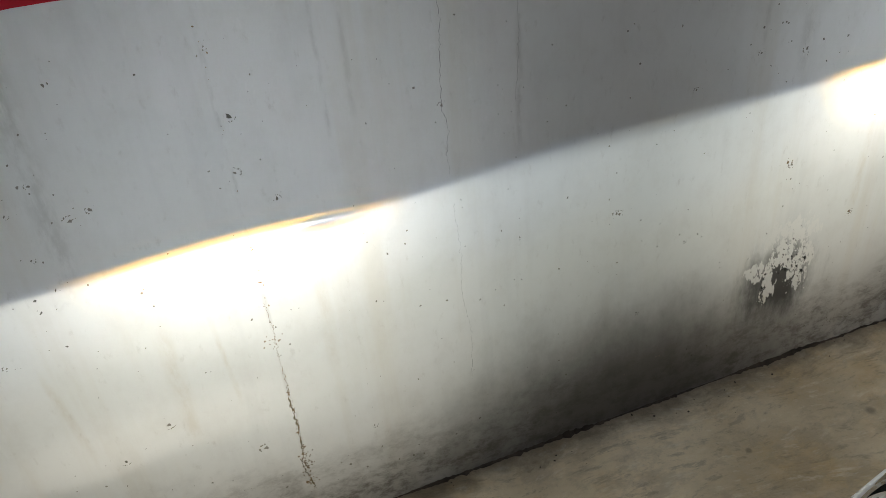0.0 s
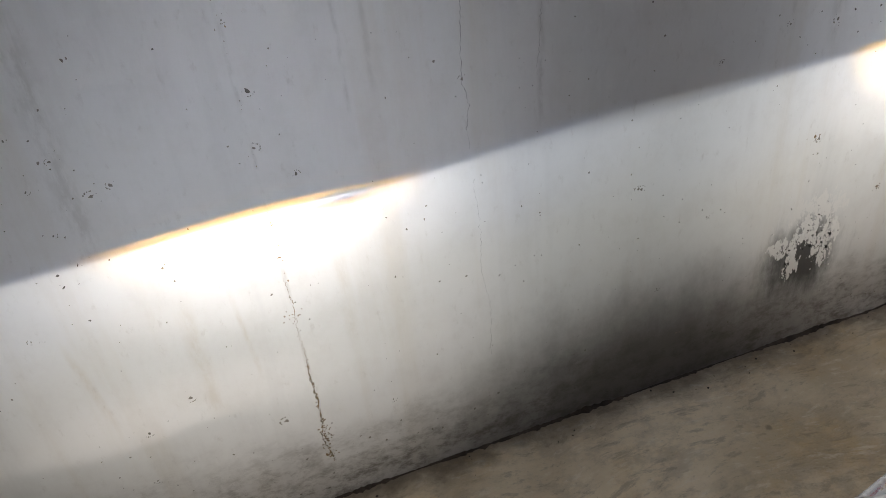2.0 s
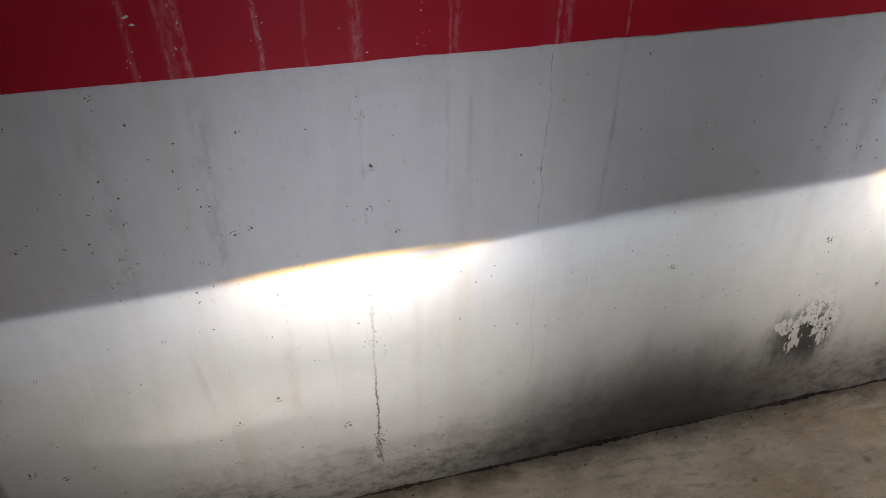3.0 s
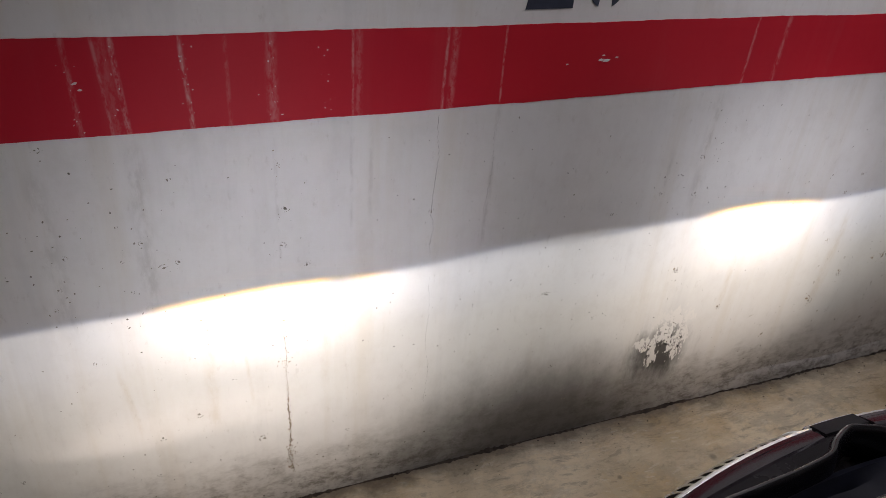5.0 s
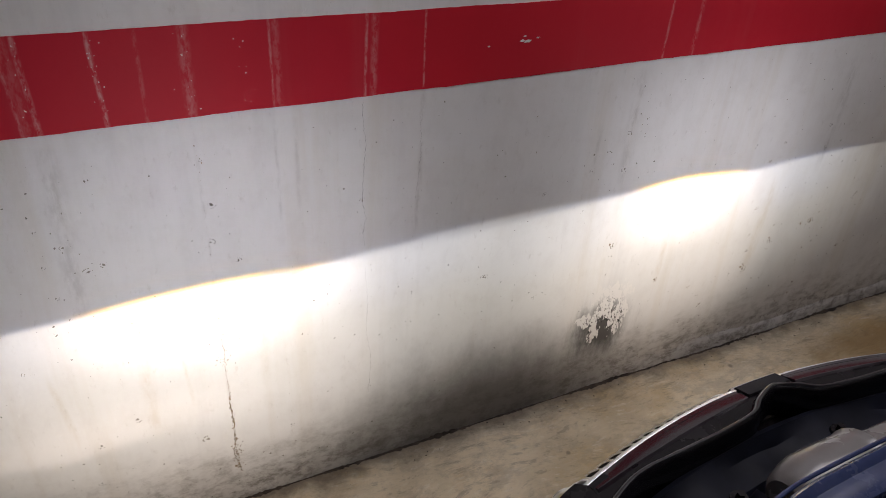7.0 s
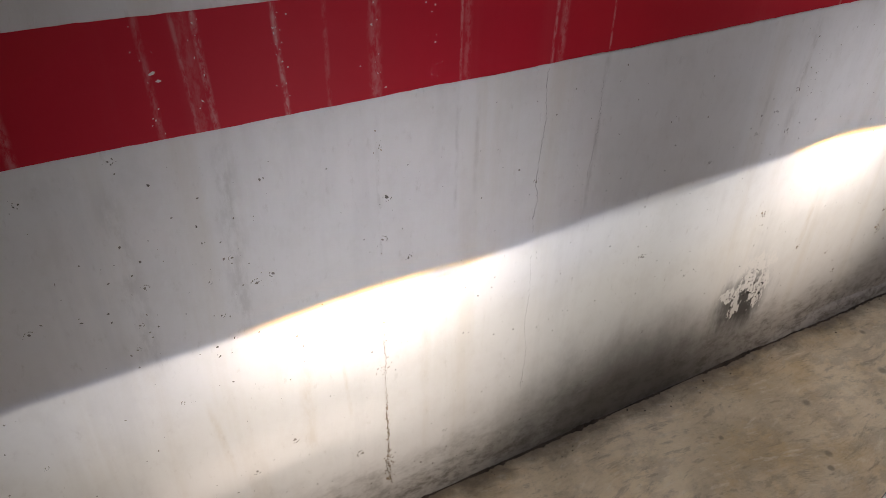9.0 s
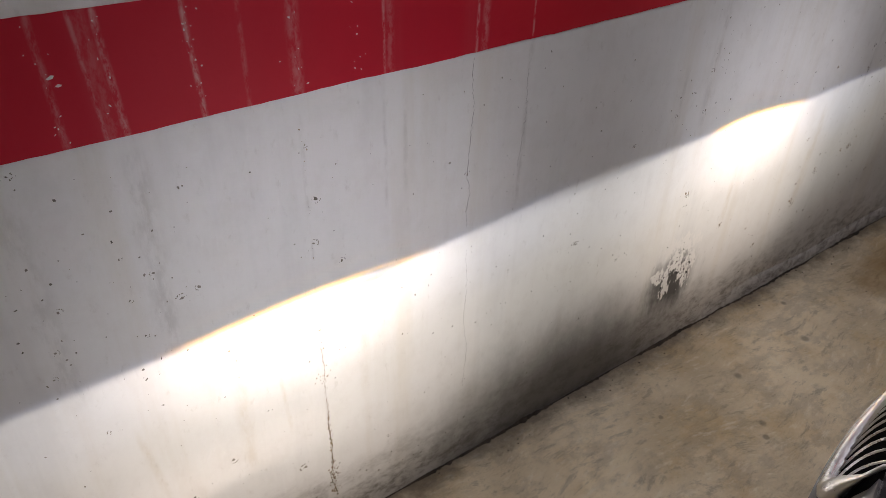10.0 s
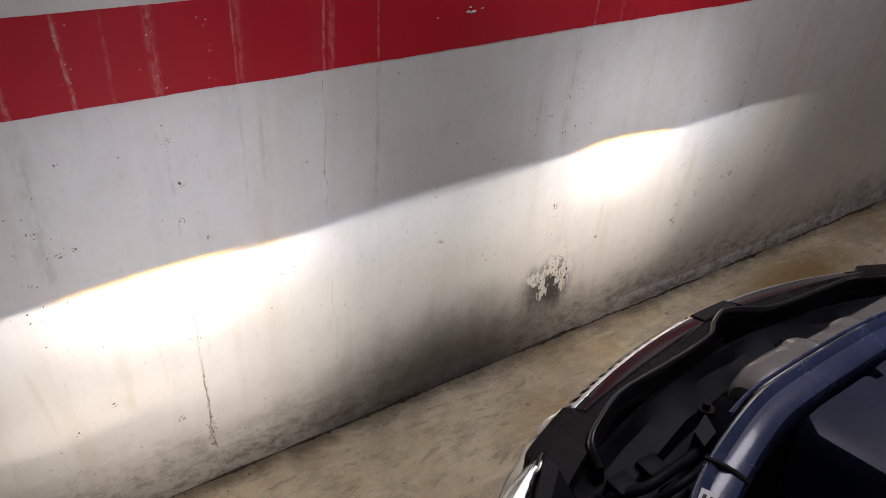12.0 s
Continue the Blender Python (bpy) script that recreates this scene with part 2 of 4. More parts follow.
def concrete_floor():
    m, tree, b = material("bare_concrete", 0.75)
    n = Nodes(tree)
    big = n.noise(2.2, detail=6, rough=0.62)
    colour = n.mix(n.step(big, 0.36, 0.66), (0.57, 0.465, 0.31), (0.80, 0.68, 0.485))
    ochre = n.step(n.noise(4.5, detail=7, rough=0.66, shift=(9, 4, 0)), 0.48, 0.66)
    colour = n.mix(n.mul(ochre, 0.55), colour, (0.56, 0.39, 0.18))
    patchy = n.noise(9, (0.8, 1.2, 1), 9, 0.74, (3, 1, 0))
    colour = n.mix(n.step(patchy, 0.47, 0.58, 0.0, 0.34), colour, (0.32, 0.27, 0.20))
    # swept trowel arcs: a noise bent by a slower one
    bend = n.add("ShaderNodeTexNoise", {"Vector": n.place, "Scale": 3.0, "Detail": 2.0}).outputs[1]
    warp = n.add("ShaderNodeVectorMath", {0: bend, 1: (0.16, 0.16, 0.0), 2: n.place}, operation="MULTIPLY_ADD").outputs[0]
    swept = n.add("ShaderNodeMapping", {0: warp, 2: (0, 0, 0.2), 3: (0.5, 1.5, 1)}).outputs[0]
    trowel = n.add("ShaderNodeTexNoise", {"Vector": swept, "Scale": 26.0, "Detail": 8.0, "Roughness": 0.72}).outputs[0]
    colour = n.mix(n.step(trowel, 0.53, 0.64, 0.0, 0.46), colour, (0.22, 0.18, 0.13))
    colour = n.mix(n.step(trowel, 0.46, 0.34, 0.0, 0.50), colour, (0.84, 0.77, 0.63))
    grit = n.noise(110, detail=5, rough=0.75)
    colour = n.mix(n.step(grit, 0.56, 0.74, 0.0, 0.40), colour, (0.16, 0.13, 0.10))
    lumps = n.noise(13, (0.55, 1.5, 1), 3, 0.5, (2, 5, 0))
    # low spots of the relief darkened, shade put into the colour
    colour = n.mix(n.step(lumps, 0.30, 0.44, 0.14, 0.0), colour, (0.28, 0.23, 0.17))
    # oil drips
    for x, y, r in ((1.451, -0.238, 0.014), (1.053, -0.365, 0.011), (1.02, -0.40, 0.009), (1.55, -0.10, 0.010), (1.15, -0.22, 0.013), (0.85, -0.2, 0.007)):
        dx, dy = n.math("SUBTRACT", n.x, x), n.math("SUBTRACT", n.y, y)
        far = n.plus(n.math("SQRT", n.plus(n.mul(dx, dx), n.mul(dy, dy))), n.mul(n.math("SUBTRACT", patchy, 0.5), 0.02))
        colour = n.mix(n.step(far, r * 0.4, r * 1.3, 0.55, 0.0), colour, (0.085, 0.062, 0.045))
    rx = n.math("DIVIDE", n.math("SUBTRACT", n.x, 2.15), 0.42)
    ry = n.math("DIVIDE", n.math("SUBTRACT", n.y, -0.20), 0.13)
    far = n.math("SQRT", n.plus(n.mul(rx, rx), n.mul(ry, ry)))
    rust = n.step(n.plus(far, n.mul(n.noise(5, detail=6, rough=0.65), 1.3)), 0.9, 1.8, 1.0, 0.0)
    colour = n.mix(n.mul(rust, 0.75), colour, (0.28, 0.155, 0.035))
    # dirt gathered against the wall
    foot = n.step(n.plus(n.y, n.mul(n.noise(14, detail=6, rough=0.7), 0.11)), -0.02, 0.06)
    colour = n.mix(n.mul(foot, 0.80), colour, (0.085, 0.064, 0.046))
    n.put(colour, b)
    n.put(n.plus(n.mul(big, 0.3), 0.45), b, "Roughness")
    n.bump(n.plus(n.plus(n.mul(trowel, 0.5), n.mul(lumps, 1.0)), n.plus(n.mul(grit, 0.10), n.mul(patchy, 0.4))), 1.0, 0.020, b)
    return m


def grained(name, colour, rough, metal=0.0, scale=120.0, depth=0.15, vary=0.15, coat=0.0, gloss=0.5):
    """A surface of one colour with grain, dust and uneven gloss."""
    m, tree, b = material(name, rough, metal, colour)
    n = Nodes(tree)
    dust = n.noise(9, detail=5, rough=0.65)
    light = tuple(min(1.0, c * (1 + vary) + min(0.012, 0.3 * max(colour))) for c in colour)
    dark = tuple(c * (1 - vary) for c in colour)
    n.put(n.mix(n.step(dust, 0.3, 0.7), dark, light), b)
    n.put(n.plus(n.mul(dust, 0.22), rough - 0.11), b, "Roughness")
    n.bump(n.noise(scale, detail=3), depth, 0.001, b)
    b.inputs["Coat Weight"].default_value = coat
    b.inputs["Specular IOR Level"].default_value = gloss
    b.inputs["Coat Roughness"].default_value = 0.08
    return m


WALL = wall_paint()
RED = stripe_paint()
CONCRETE = concrete_floor()
ROOM = grained("grey_plaster", (0.48, 0.47, 0.45), 0.85, scale=40, depth=0.3)
NAVY = grained("stencil_paint", (0.025, 0.032, 0.055), 0.6)
PIT = grained("pit_shadow", (0.20, 0.185, 0.16), 0.95, scale=300, depth=0.6, vary=0.55)
HAIRLINE = grained("hairline_shadow", (0.27, 0.26, 0.25), 0.95, vary=0.3)
# black plastic, darkened for the raised bonnet's shade and tinted for bluish light
BAY = grained("shaded_bay_plastic", (0.004, 0.005, 0.010), 0.55, depth=0.1, vary=0.5, gloss=0.14)
# dark box plastic; the blue of the cool light is in its colour
BOX_TOP = grained("box_plastic_cool_tint", (0.010, 0.014, 0.042), 0.42, depth=0.08, gloss=0.18)
RUSTY = grained("brown_seep", (0.22, 0.15, 0.085), 0.95, vary=0.5)
CHIP = grained("bare_chip", (0.62, 0.60, 0.58), 0.9)
DIRT = grained("joint_dirt", (0.046, 0.033, 0.024), 0.98, scale=200, depth=0.8, vary=0.6)
PAINT = grained("graphite_car_paint", (0.16, 0.155, 0.155), 0.34, 0.75, scale=600, depth=0.04, coat=0.9)
CHROME = grained("chrome", (0.92, 0.92, 0.93), 0.30, 1.0, depth=0.02, vary=0.04)
GLOSS = grained("gloss_black_plastic", (0.009, 0.007, 0.008), 0.26, depth=0.03, coat=0.03, gloss=0.14)
SATIN = grained("satin_grey_trim", (0.026, 0.019, 0.023), 0.14, 0.0, depth=0.03, coat=0.4)
BLACK = grained("black_plastic", (0.012, 0.012, 0.014), 0.52, scale=400, depth=0.12, vary=0.3, gloss=0.16)
RUBBER = grained("black_rubber", (0.009, 0.008, 0.010), 0.22, depth=0.04, gloss=0.65)
DUCT = grained("grey_duct_plastic", (0.15, 0.14, 0.13), 0.25, depth=0.05, vary=0.05, gloss=0.8)
SEEP = grained("dark_seep", (0.15, 0.125, 0.075), 0.95, vary=0.5)
FLAKE = grained("flaking_white_paint", (0.73, 0.715, 0.69), 0.75, scale=200, depth=0.2, vary=0.06)
SOOT = grained("bared_black_wall", (0.035, 0.033, 0.032), 0.95, vary=0.5)
# bluish light that falls on the rail is put into this colour
LID = grained("lid_cool_tint", (0.028, 0.044, 0.115), 0.26, depth=0.05, coat=0.5)
PAPER = grained("white_sticker", (0.75, 0.76, 0.80), 0.6)
INK = grained("black_ink", (0.02, 0.02, 0.02), 0.7)
STEEL = grained("dull_steel", (0.35, 0.35, 0.36), 0.4, 1.0)


def clear(name, rough=0.02):
    m, tree, b = material(name, rough, 0, (1, 1, 1))
    b.inputs["Transmission Weight"].default_value = 1.0
    b.inputs["IOR"].default_value = 1.45
    return m


def glow(name, colour, strength):
    m, tree, b = material(name, 0.4, 0, colour)
    b.inputs["Emission Color"].default_value = (*colour, 1)
    b.inputs["Emission Strength"].default_value = strength
    return m


def tinted(name, colour):
    m = bpy.data.materials.new(name)
    m.use_nodes = True
    t = m.node_tree
    pane = t.nodes.new("ShaderNodeBsdfTransparent")
    pane.inputs[0].default_value = (*colour, 1)
    t.links.new(pane.outputs[0], t.nodes["Material Output"].inputs[0])
    return m


GLASS = clear("clear_lamp_cover")
# see-through tint of the filter panes added in one beam
BLUISH = tinted("beam_filter_tint", (0.48, 0.58, 0.76))
# glow of the added, unseen overhead fixtures
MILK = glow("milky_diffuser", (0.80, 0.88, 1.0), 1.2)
# emission that stands for light scattered inside the lamp
INNER_GLOW = glow("lamp_inner_glow", (0.86, 0.95, 1.0), 0.8)


# ---- mesh helpers ----
def mesh_of(name, bm, mats):
    bmesh.ops.recalc_face_normals(bm, faces=bm.faces)
    data = bpy.data.meshes.new(name)
    bm.to_mesh(data)
    bm.free()
    for m in mats if isinstance(mats, (list, tuple)) else (mats,):
        data.materials.append(m)
    return data


def smooth(data, angle=40):
    for p in data.polygons:
        p.use_smooth = True
    data.set_sharp_from_angle(angle=radians(angle))


def part(name, bm, mats, parent=None, label="", soft=True):
    data = mesh_of(name, bm, mats)
    if soft:
        smooth(data)
    ob = new(name, data)
    if parent is not None:
        ob.parent = parent
        ob.matrix_parent_inverse = parent.matrix_world.inverted()
    return tagged(ob, label)


def thing(name, place, label, category, group=""):
    ob = new(name)
    ob.location = place
    ob.matrix_world = Matrix.Translation(place)
    return tagged(ob, label, category, group)


def box(bm, lo, hi, bevel=0.0, slot=0):
    made = bmesh.ops.create_cube(bm, size=1.0)
    mid, size = (Vector(lo) + Vector(hi)) / 2, Vector(hi) - Vector(lo)
    for v in made["verts"]:
        v.co = mid + Vector((v.co.x * size.x, v.co.y * size.y, v.co.z * size.z))
    faces = {f for v in made["verts"] for f in v.link_faces}
    for f in faces:
        f.material_index = slot
    if bevel:
        edges = {e for v in made["verts"] for e in v.link_edges}
        bmesh.ops.bevel(bm, geom=list(edges), offset=bevel, segments=2, profile=0.5, affect="EDGES")


def loft(bm, rings, closed=True, caps=True, slot=0):
    """A skin over rings of points, each ring a closed (or open) row."""
    rows = [[bm.verts.new(p) for p in ring] for ring in rings]
    k = len(rows[0])
    for a, b in zip(rows, rows[1:]):
        for i in range(k if closed else k - 1):
            j = (i + 1) % k
            bm.faces.new((a[i], a[j], b[j], b[i])).material_index = slot
    if caps and closed:
        bm.faces.new(rows[0][::-1]).material_index = slot
        bm.faces.new(rows[-1]).material_index = slot


def spline(points, count):
    """count points along a smooth line through the given ones."""
    p = [Vector(q) for q in points]
    p = [2 * p[0] - p[1], *p, 2 * p[-1] - p[-2]]
    out = []
    for i in range(count):
        t = i / (count - 1) * (len(points) - 1)
        k = min(int(t), len(points) - 2)
        u = t - k
        a, b, c, d = p[k:k + 4]
        out.append(0.5 * (2 * b + (c - a) * u + (2 * a - 5 * b + 4 * c - d) * u * u + (3 * b - a - 3 * c + d) * u ** 3))
    return out


def tube(bm, line, radius, sides=10, flat=1.0, closed=False, slot=0):
    """A round tube along a line; radius may be a number or one for each point."""
    rings = []
    m = len(line)
    for i, p in enumerate(line):
        a = line[i - 1] if (i or closed) else line[i]
        b = line[(i + 1) % m] if (i < m - 1 or closed) else line[i]
        way = (b - a).normalized()
        side = way.cross(Vector((0, 0, 1)))
        side = side.normalized() if side.length > 1e-4 else Vector((1, 0, 0))
        up = side.cross(way)
        r = radius[i] if isinstance(radius, (list, tuple)) else radius
        rings.append([p + r * (math.cos(w) * side + flat * math.sin(w) * up) for w in (2 * math.pi * q / sides for q in range(sides))])
    if closed:
        rings.append(rings[0])
        loft(bm, rings, caps=False, slot=slot)
        bmesh.ops.remove_doubles(bm, verts=bm.verts, dist=1e-6)
    else:
        loft(bm, rings, slot=slot)


def sheet(bm, outline, normal, thick, slot=0):
    """A flat plate of that outline, thickened along the normal."""
    lift = Vector(normal) * thick
    loft(bm, [[Vector(p) for p in outline], [Vector(p) + lift for p in outline]], slot=slot)


# ---- the garage ----
def slab(name, lo, hi, mat, label, category):
    bm = bmesh.new()
    box(bm, lo, hi)
    return tagged(part(name, bm, mat, soft=False), label, category, kind="structure")


X0, X1, Y0, TOP = -3.6, 7.0, -7.5, 2.6
floor = slab("floor", (X0 - 0.2, Y0 - 0.2, -0.2), (X1 + 0.2, 0.2, 0.0), CONCRETE, "bare trowelled concrete garage floor with brown stains", "floor")
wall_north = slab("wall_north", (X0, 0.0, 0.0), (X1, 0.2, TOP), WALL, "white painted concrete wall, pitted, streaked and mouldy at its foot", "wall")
slab("wall_south", (X0, Y0 - 0.2, 0.0), (X1, Y0, TOP), ROOM, "plain grey garage wall", "wall")
slab("wall_west", (X0 - 0.2, Y0 - 0.2, 0.0), (X0, 0.2, TOP), ROOM, "plain grey garage wall", "wall")
slab("wall_east", (X1, Y0 - 0.2, 0.0), (X1 + 0.2, 0.2, TOP), ROOM, "plain grey garage wall", "wall")
slab("ceiling", (X0 - 0.2, Y0 - 0.2, TOP), (X1 + 0.2, 0.2, TOP + 0.2), ROOM, "plain grey concrete garage ceiling", "ceiling")


def painted_stripe():
    """The red band, brushed on with slightly uneven edges."""
    bm = bmesh.new()
    count = 900
    low, high_ = [], []
    for i in range(count + 1):
        x = X0 + (X1 - X0) * i / count
        w = lambda k, f: noise.noise((x * f, k, 0.0))
        low.append(1.0225 + 0.004 * min(1.0, max(0.0, (x - 0.5) / 0.5)) + 0.0022 * w(1, 6) + 0.0012 * w(2, 40))
        high_.append(1.1868 - 0.0078 * x + 0.003 * w(3, 4) + 0.0014 * w(4, 45))
    rows = [[(X0 + (X1 - X0) * i / count, y, z[i]) for i in range(count + 1)] for y, z in ((0.001, low), (-0.0012, low), (-0.0012, high_), (0.001, high_))]
    loft(bm, rows, closed=False, caps=False)
    return part("painted_stripe", bm, RED, wall_north, "scuffed red paint stripe with pale runs", soft=False)


painted_stripe()


def stencil_digits():
    base, y = 1.2110, -0.0012
    bm = bmesh.new()    # a two with its flat foot
    foot = [(0.0, 0.0), (0.104, 0.0), (0.104, 0.032), (0.055, 0.032), (0.093, 0.085), (0.103, 0.13), (0.083, 0.165), (0.048, 0.175), (0.015, 0.16), (0.004, 0.125), (0.03, 0.125), (0.045, 0.147), (0.065, 0.145), (0.075, 0.125), (0.067, 0.10), (0.004, 0.022)]
    foot = [(0.493 + x, base + z) for x, z in foot]
    sheet(bm, [(x, 0.001, z) for x, z in foot], (0, -1, 0), 0.0022)
    part("stencil_digit", bm, NAVY, wall_north, "dark navy stencilled digit", soft=False)
    for side in (-1, 1):    # a round digit, split by the stencil's bridge
        bm = bmesh.new()
        mid, c = 0.671, base + 0.092
        ring = []
        for r, way in ((1.0, 1), (0.60, -1)):
            arc = [math.radians(a) for a in range(10, 171, 8)][::way]
            ring += [(mid + side * (0.008 + 0.046 * r * math.sin(a)), 0.001, c - 0.092 * (r + (0.08 if r < 1 else 0)) * math.cos(a)) for a in arc]
        sheet(bm, ring, (0, -1, 0), 0.0022)
        part("stencil_digit", bm, NAVY, wall_north, "dark navy stencilled digit", soft=False)


stencil_digits()


def blot(bm, x, z, size, tall, rng, lift, slot=0, spin=6.28):
    """A small ragged hollow or speck on the wall."""
    k = rng.randint(6, 10)
    turn = rng.uniform(0, spin)
    ring = []
    for i in range(k):
        a = 2 * math.pi * i / k
        r = size * rng.uniform(0.45, 1.15)
        u, v = r * math.cos(a), r * math.sin(a) * tall
        ring.append((x + u * math.cos(turn) - v * math.sin(turn), z + u * math.sin(turn) + v * math.cos(turn)))
    outer = [bm.verts.new((p, 0.001, q)) for p, q in ring]
    inner = [bm.verts.new((x + (p - x) * 0.75, -lift, z + (q - z) * 0.75)) for p, q in ring]
    for i in range(k):
        j = (i + 1) % k
        bm.faces.new((outer[i], outer[j], inner[j], inner[i])).material_index = slot
    bm.faces.new(inner).material_index = slot


def crater(bm, x, z, r, rng):
    """A burst bubble in the paint: a ragged dark hollow with a broken rim round it."""
    r *= 1.25
    blot(bm, x, z, r * rng.uniform(0.45, 0.70), rng.uniform(0.5, 0.9), rng, 0.0005)
    start, count = rng.uniform(0, 6.28), rng.randint(4, 7)
    for k in range(count):
        a = start + k * rng.uniform(0.30, 0.45)
        blot(bm, x + 1.15 * r * math.cos(a), z + 0.95 * r * math.sin(a), r * rng.uniform(0.14, 0.30), rng.uniform(0.4, 0.9), rng, 0.0006)
    for _ in range(2):
        blot(bm, x + rng.gauss(0, 1.3 * r), z + rng.gauss(0, 1.0 * r), r * rng.uniform(0.08, 0.2), rng.uniform(0.4, 1), rng, 0.0004)


def wall_marks():
    rng = random.Random(4)
    bm = bmesh.new()
    clear_marks = [(-0.391, 1.006, 5), (-0.508, 0.972, 5), (-0.327, 0.899, 3), (-0.252, 0.804, 4), (-0.22, 0.743, 7), (-0.191, 0.753, 5), (-0.284, 0.699, 4), (-0.419, 0.681, 4), (-0.406, 0.726, 4), (-0.386, 0.791, 5), (-0.293, 0.77, 4), (-0.551, 0.765, 5), (0.006, 0.94, 4), (0.016, 0.842, 7), (0.006, 0.758, 6), (0.055, 0.704, 5), (0.326, 0.791, 5), (0.551, 0.913, 2), (0.757, 0.835, 3), (0.54, 0.744, 3), (0.662, 0.731, 2), (0.645, 0.513, 6), (1.228, 0.352, 6), (-0.195, 0.353, 7), (-0.275, 0.306, 6), (-0.058, 0.238, 8), (0.138, 0.207, 5), (-0.669, 0.276, 8), (-0.61, 0.244, 7), (1.024, 0.843, 6), (1.032, 0.746, 6), (1.841, 0.424, 10)]
    more = [(0.93, 0.757, 5), (1.785, 0.764, 6), (1.794, 0.689, 5), (1.678, 0.39, 7), (1.592, 0.305, 9), (2.015, 0.485, 7), (-0.371, 0.542, 4), (-0.599, 0.502, 4), (-0.518, 0.134, 6), (-0.293, 0.197, 5), (-0.557, 0.261, 5)]
    more += [(0.651, 0.511, 6), (0.543, 0.574, 3), (0.628, 0.547, 3), (0.828, 0.589, 2), (0.698, 0.485, 2), (0.804, 0.478, 2), (0.739, 0.415, 3), (0.703, 0.438, 2), (0.525, 0.431, 3), (0.435, 0.436, 2), (0.449, 0.432, 2), (0.366, 0.416, 3), (0.254, 0.44, 3), (0.789, 0.427, 3), (0.801, 0.408, 4), (1.044, 0.513, 6), (1.047, 0.48, 3), (0.797, 0.717, 4), (0.241, 0.57, 3), (0.7, 0.27, 4)]
    for x, z, mm in clear_marks + more:
        r = mm / 1000
        if mm <= 3:
            blot(bm, x, z, r, 0.7, rng, 0.0005)
            continue
        crater(bm, x, z, r, rng)
    for _ in range(650):    # pinholes
        blot(bm, rng.uniform(-1.2, 3.2), rng.uniform(0.08, 1.0), rng.choice((0.0009, 0.0012, 0.0016, 0.0022, 0.0030)), rng.uniform(0.5, 1), rng, 0.0004)
    for x, spread, low, high_, k in ((-0.27, 0.035, 0.6, 1.0, 26), (-0.42, 0.05, 0.6, 0.9, 22), (1.07, 0.02, 0.68, 0.98, 16), (0.97, 0.015, 0.70, 0.86, 8), (1.86, 0.03, 0.3, 0.9, 24), (1.5, 0.25, 0.08, 0.36, 34), (0.5, 0.4, 0.02, 0.14, 60), (-0.3, 0.4, 0.03, 0.26, 30), (2.1, 0.3, 0.06, 0.5, 30)):
        for _ in range(k):
            blot(bm, x + rng.gauss(0, spread), rng.uniform(low, high_), rng.choice((0.001, 0.0016, 0.0024, 0.0036)), rng.uniform(0.3, 1), rng, 0.0004)
    for _ in range(260):    # rough line above the foot of the wall
        x = rng.uniform(1.1, 2.6)
        blot(bm, x, 0.06 + 0.03 * noise.noise((x * 4, 3, 0)) + rng.gauss(0, 0.008), rng.choice((0.001, 0.0018, 0.003)), rng.uniform(0.25, 0.8), rng, 0.0005)
    ob = part("wall_pits", bm, PIT, soft=False)
    tagged(ob, "dark pinholes and ragged pits in the painted wall", "pits", kind="stuff")
    bm = bmesh.new()    # the seep down the joint
    for _ in range(95):
        z = rng.uniform(0.09, 0.36) if rng.random() < 0.8 else rng.uniform(0.44, 1.0)
        wide = 0.0020 if z > 0.20 else 0.0050
        if 0.36 < z < 0.43:
            continue
        blot(bm, 0.003 + rng.gauss(0, wide), z, rng.choice((0.0008, 0.0014, 0.0022)), rng.uniform(0.5, 2.6), rng, 0.0005)
    for z, k in ((0.457, 16), (0.168, 26), (0.185, 12), (0.125, 12)):
        for _ in range(k):
            blot(bm, 0.003 + rng.gauss(0, 0.007), z + rng.gauss(0, 0.009), rng.uniform(0.001, 0.0032), rng.uniform(0.3, 1), rng, 0.0006)
    for x, z, mm in [(1.033, 0.52, 10), (1.227, 0.358, 8), (1.374, 0.293, 5), (1.443, 0.21, 11), (1.581, 0.316, 11), (1.584, 0.377, 6), (1.671, 0.403, 10), (1.674, 0.446, 5), (1.572, 0.528, 7), (1.8, 0.425, 8), (1.842, 0.431, 10), (1.847, 0.327, 4), (2.025, 0.293, 7), (2.021, 0.493, 8), (2.041, 0.45, 4), (2.346, 0.299, 6), (2.322, 0.244, 7), (2.241, 0.596, 8), (1.611, 0.733, 6), (1.565, 0.682, 6), (1.791, 0.695, 5), (1.576, 0.435, 4), (1.675, 0.361, 3), (1.685, 0.246, 5), (1.651, 0.255, 4), (1.864, 0.186, 5), (1.809, 0.12, 6), (1.854, 0.143, 6), (2.012, 0.099, 6), (2.266, 0.277, 4), (1.871, 0.456, 4)]:
        r = mm / 1000
        crater(bm, x, z, 0.75 * r, rng)
    tagged(part("joint_seep", bm, RUSTY, soft=False), "brown seep and crumbs down a joint in the wall", "stain", kind="stuff")
    bm = bmesh.new()
    for x, z, r in ((0.686, 1.103, 0.009), (0.698, 1.101, 0.011), (0.69, 1.113, 0.006), (0.722, 1.107, 0.006), (0.605, 1.098, 0.005), (-0.313, 1.116, 0.008), (-0.306, 1.105, 0.006), (0.02, 1.037, 0.003), (-0.02, 1.077, 0.002)):
        blot(bm, x, z, r, 0.4, rng, 0.0022, spin=0.3)
    for _ in range(60):
        x = rng.choice((-0.318, -0.25, -0.139, -0.139, 0.005, 0.1))
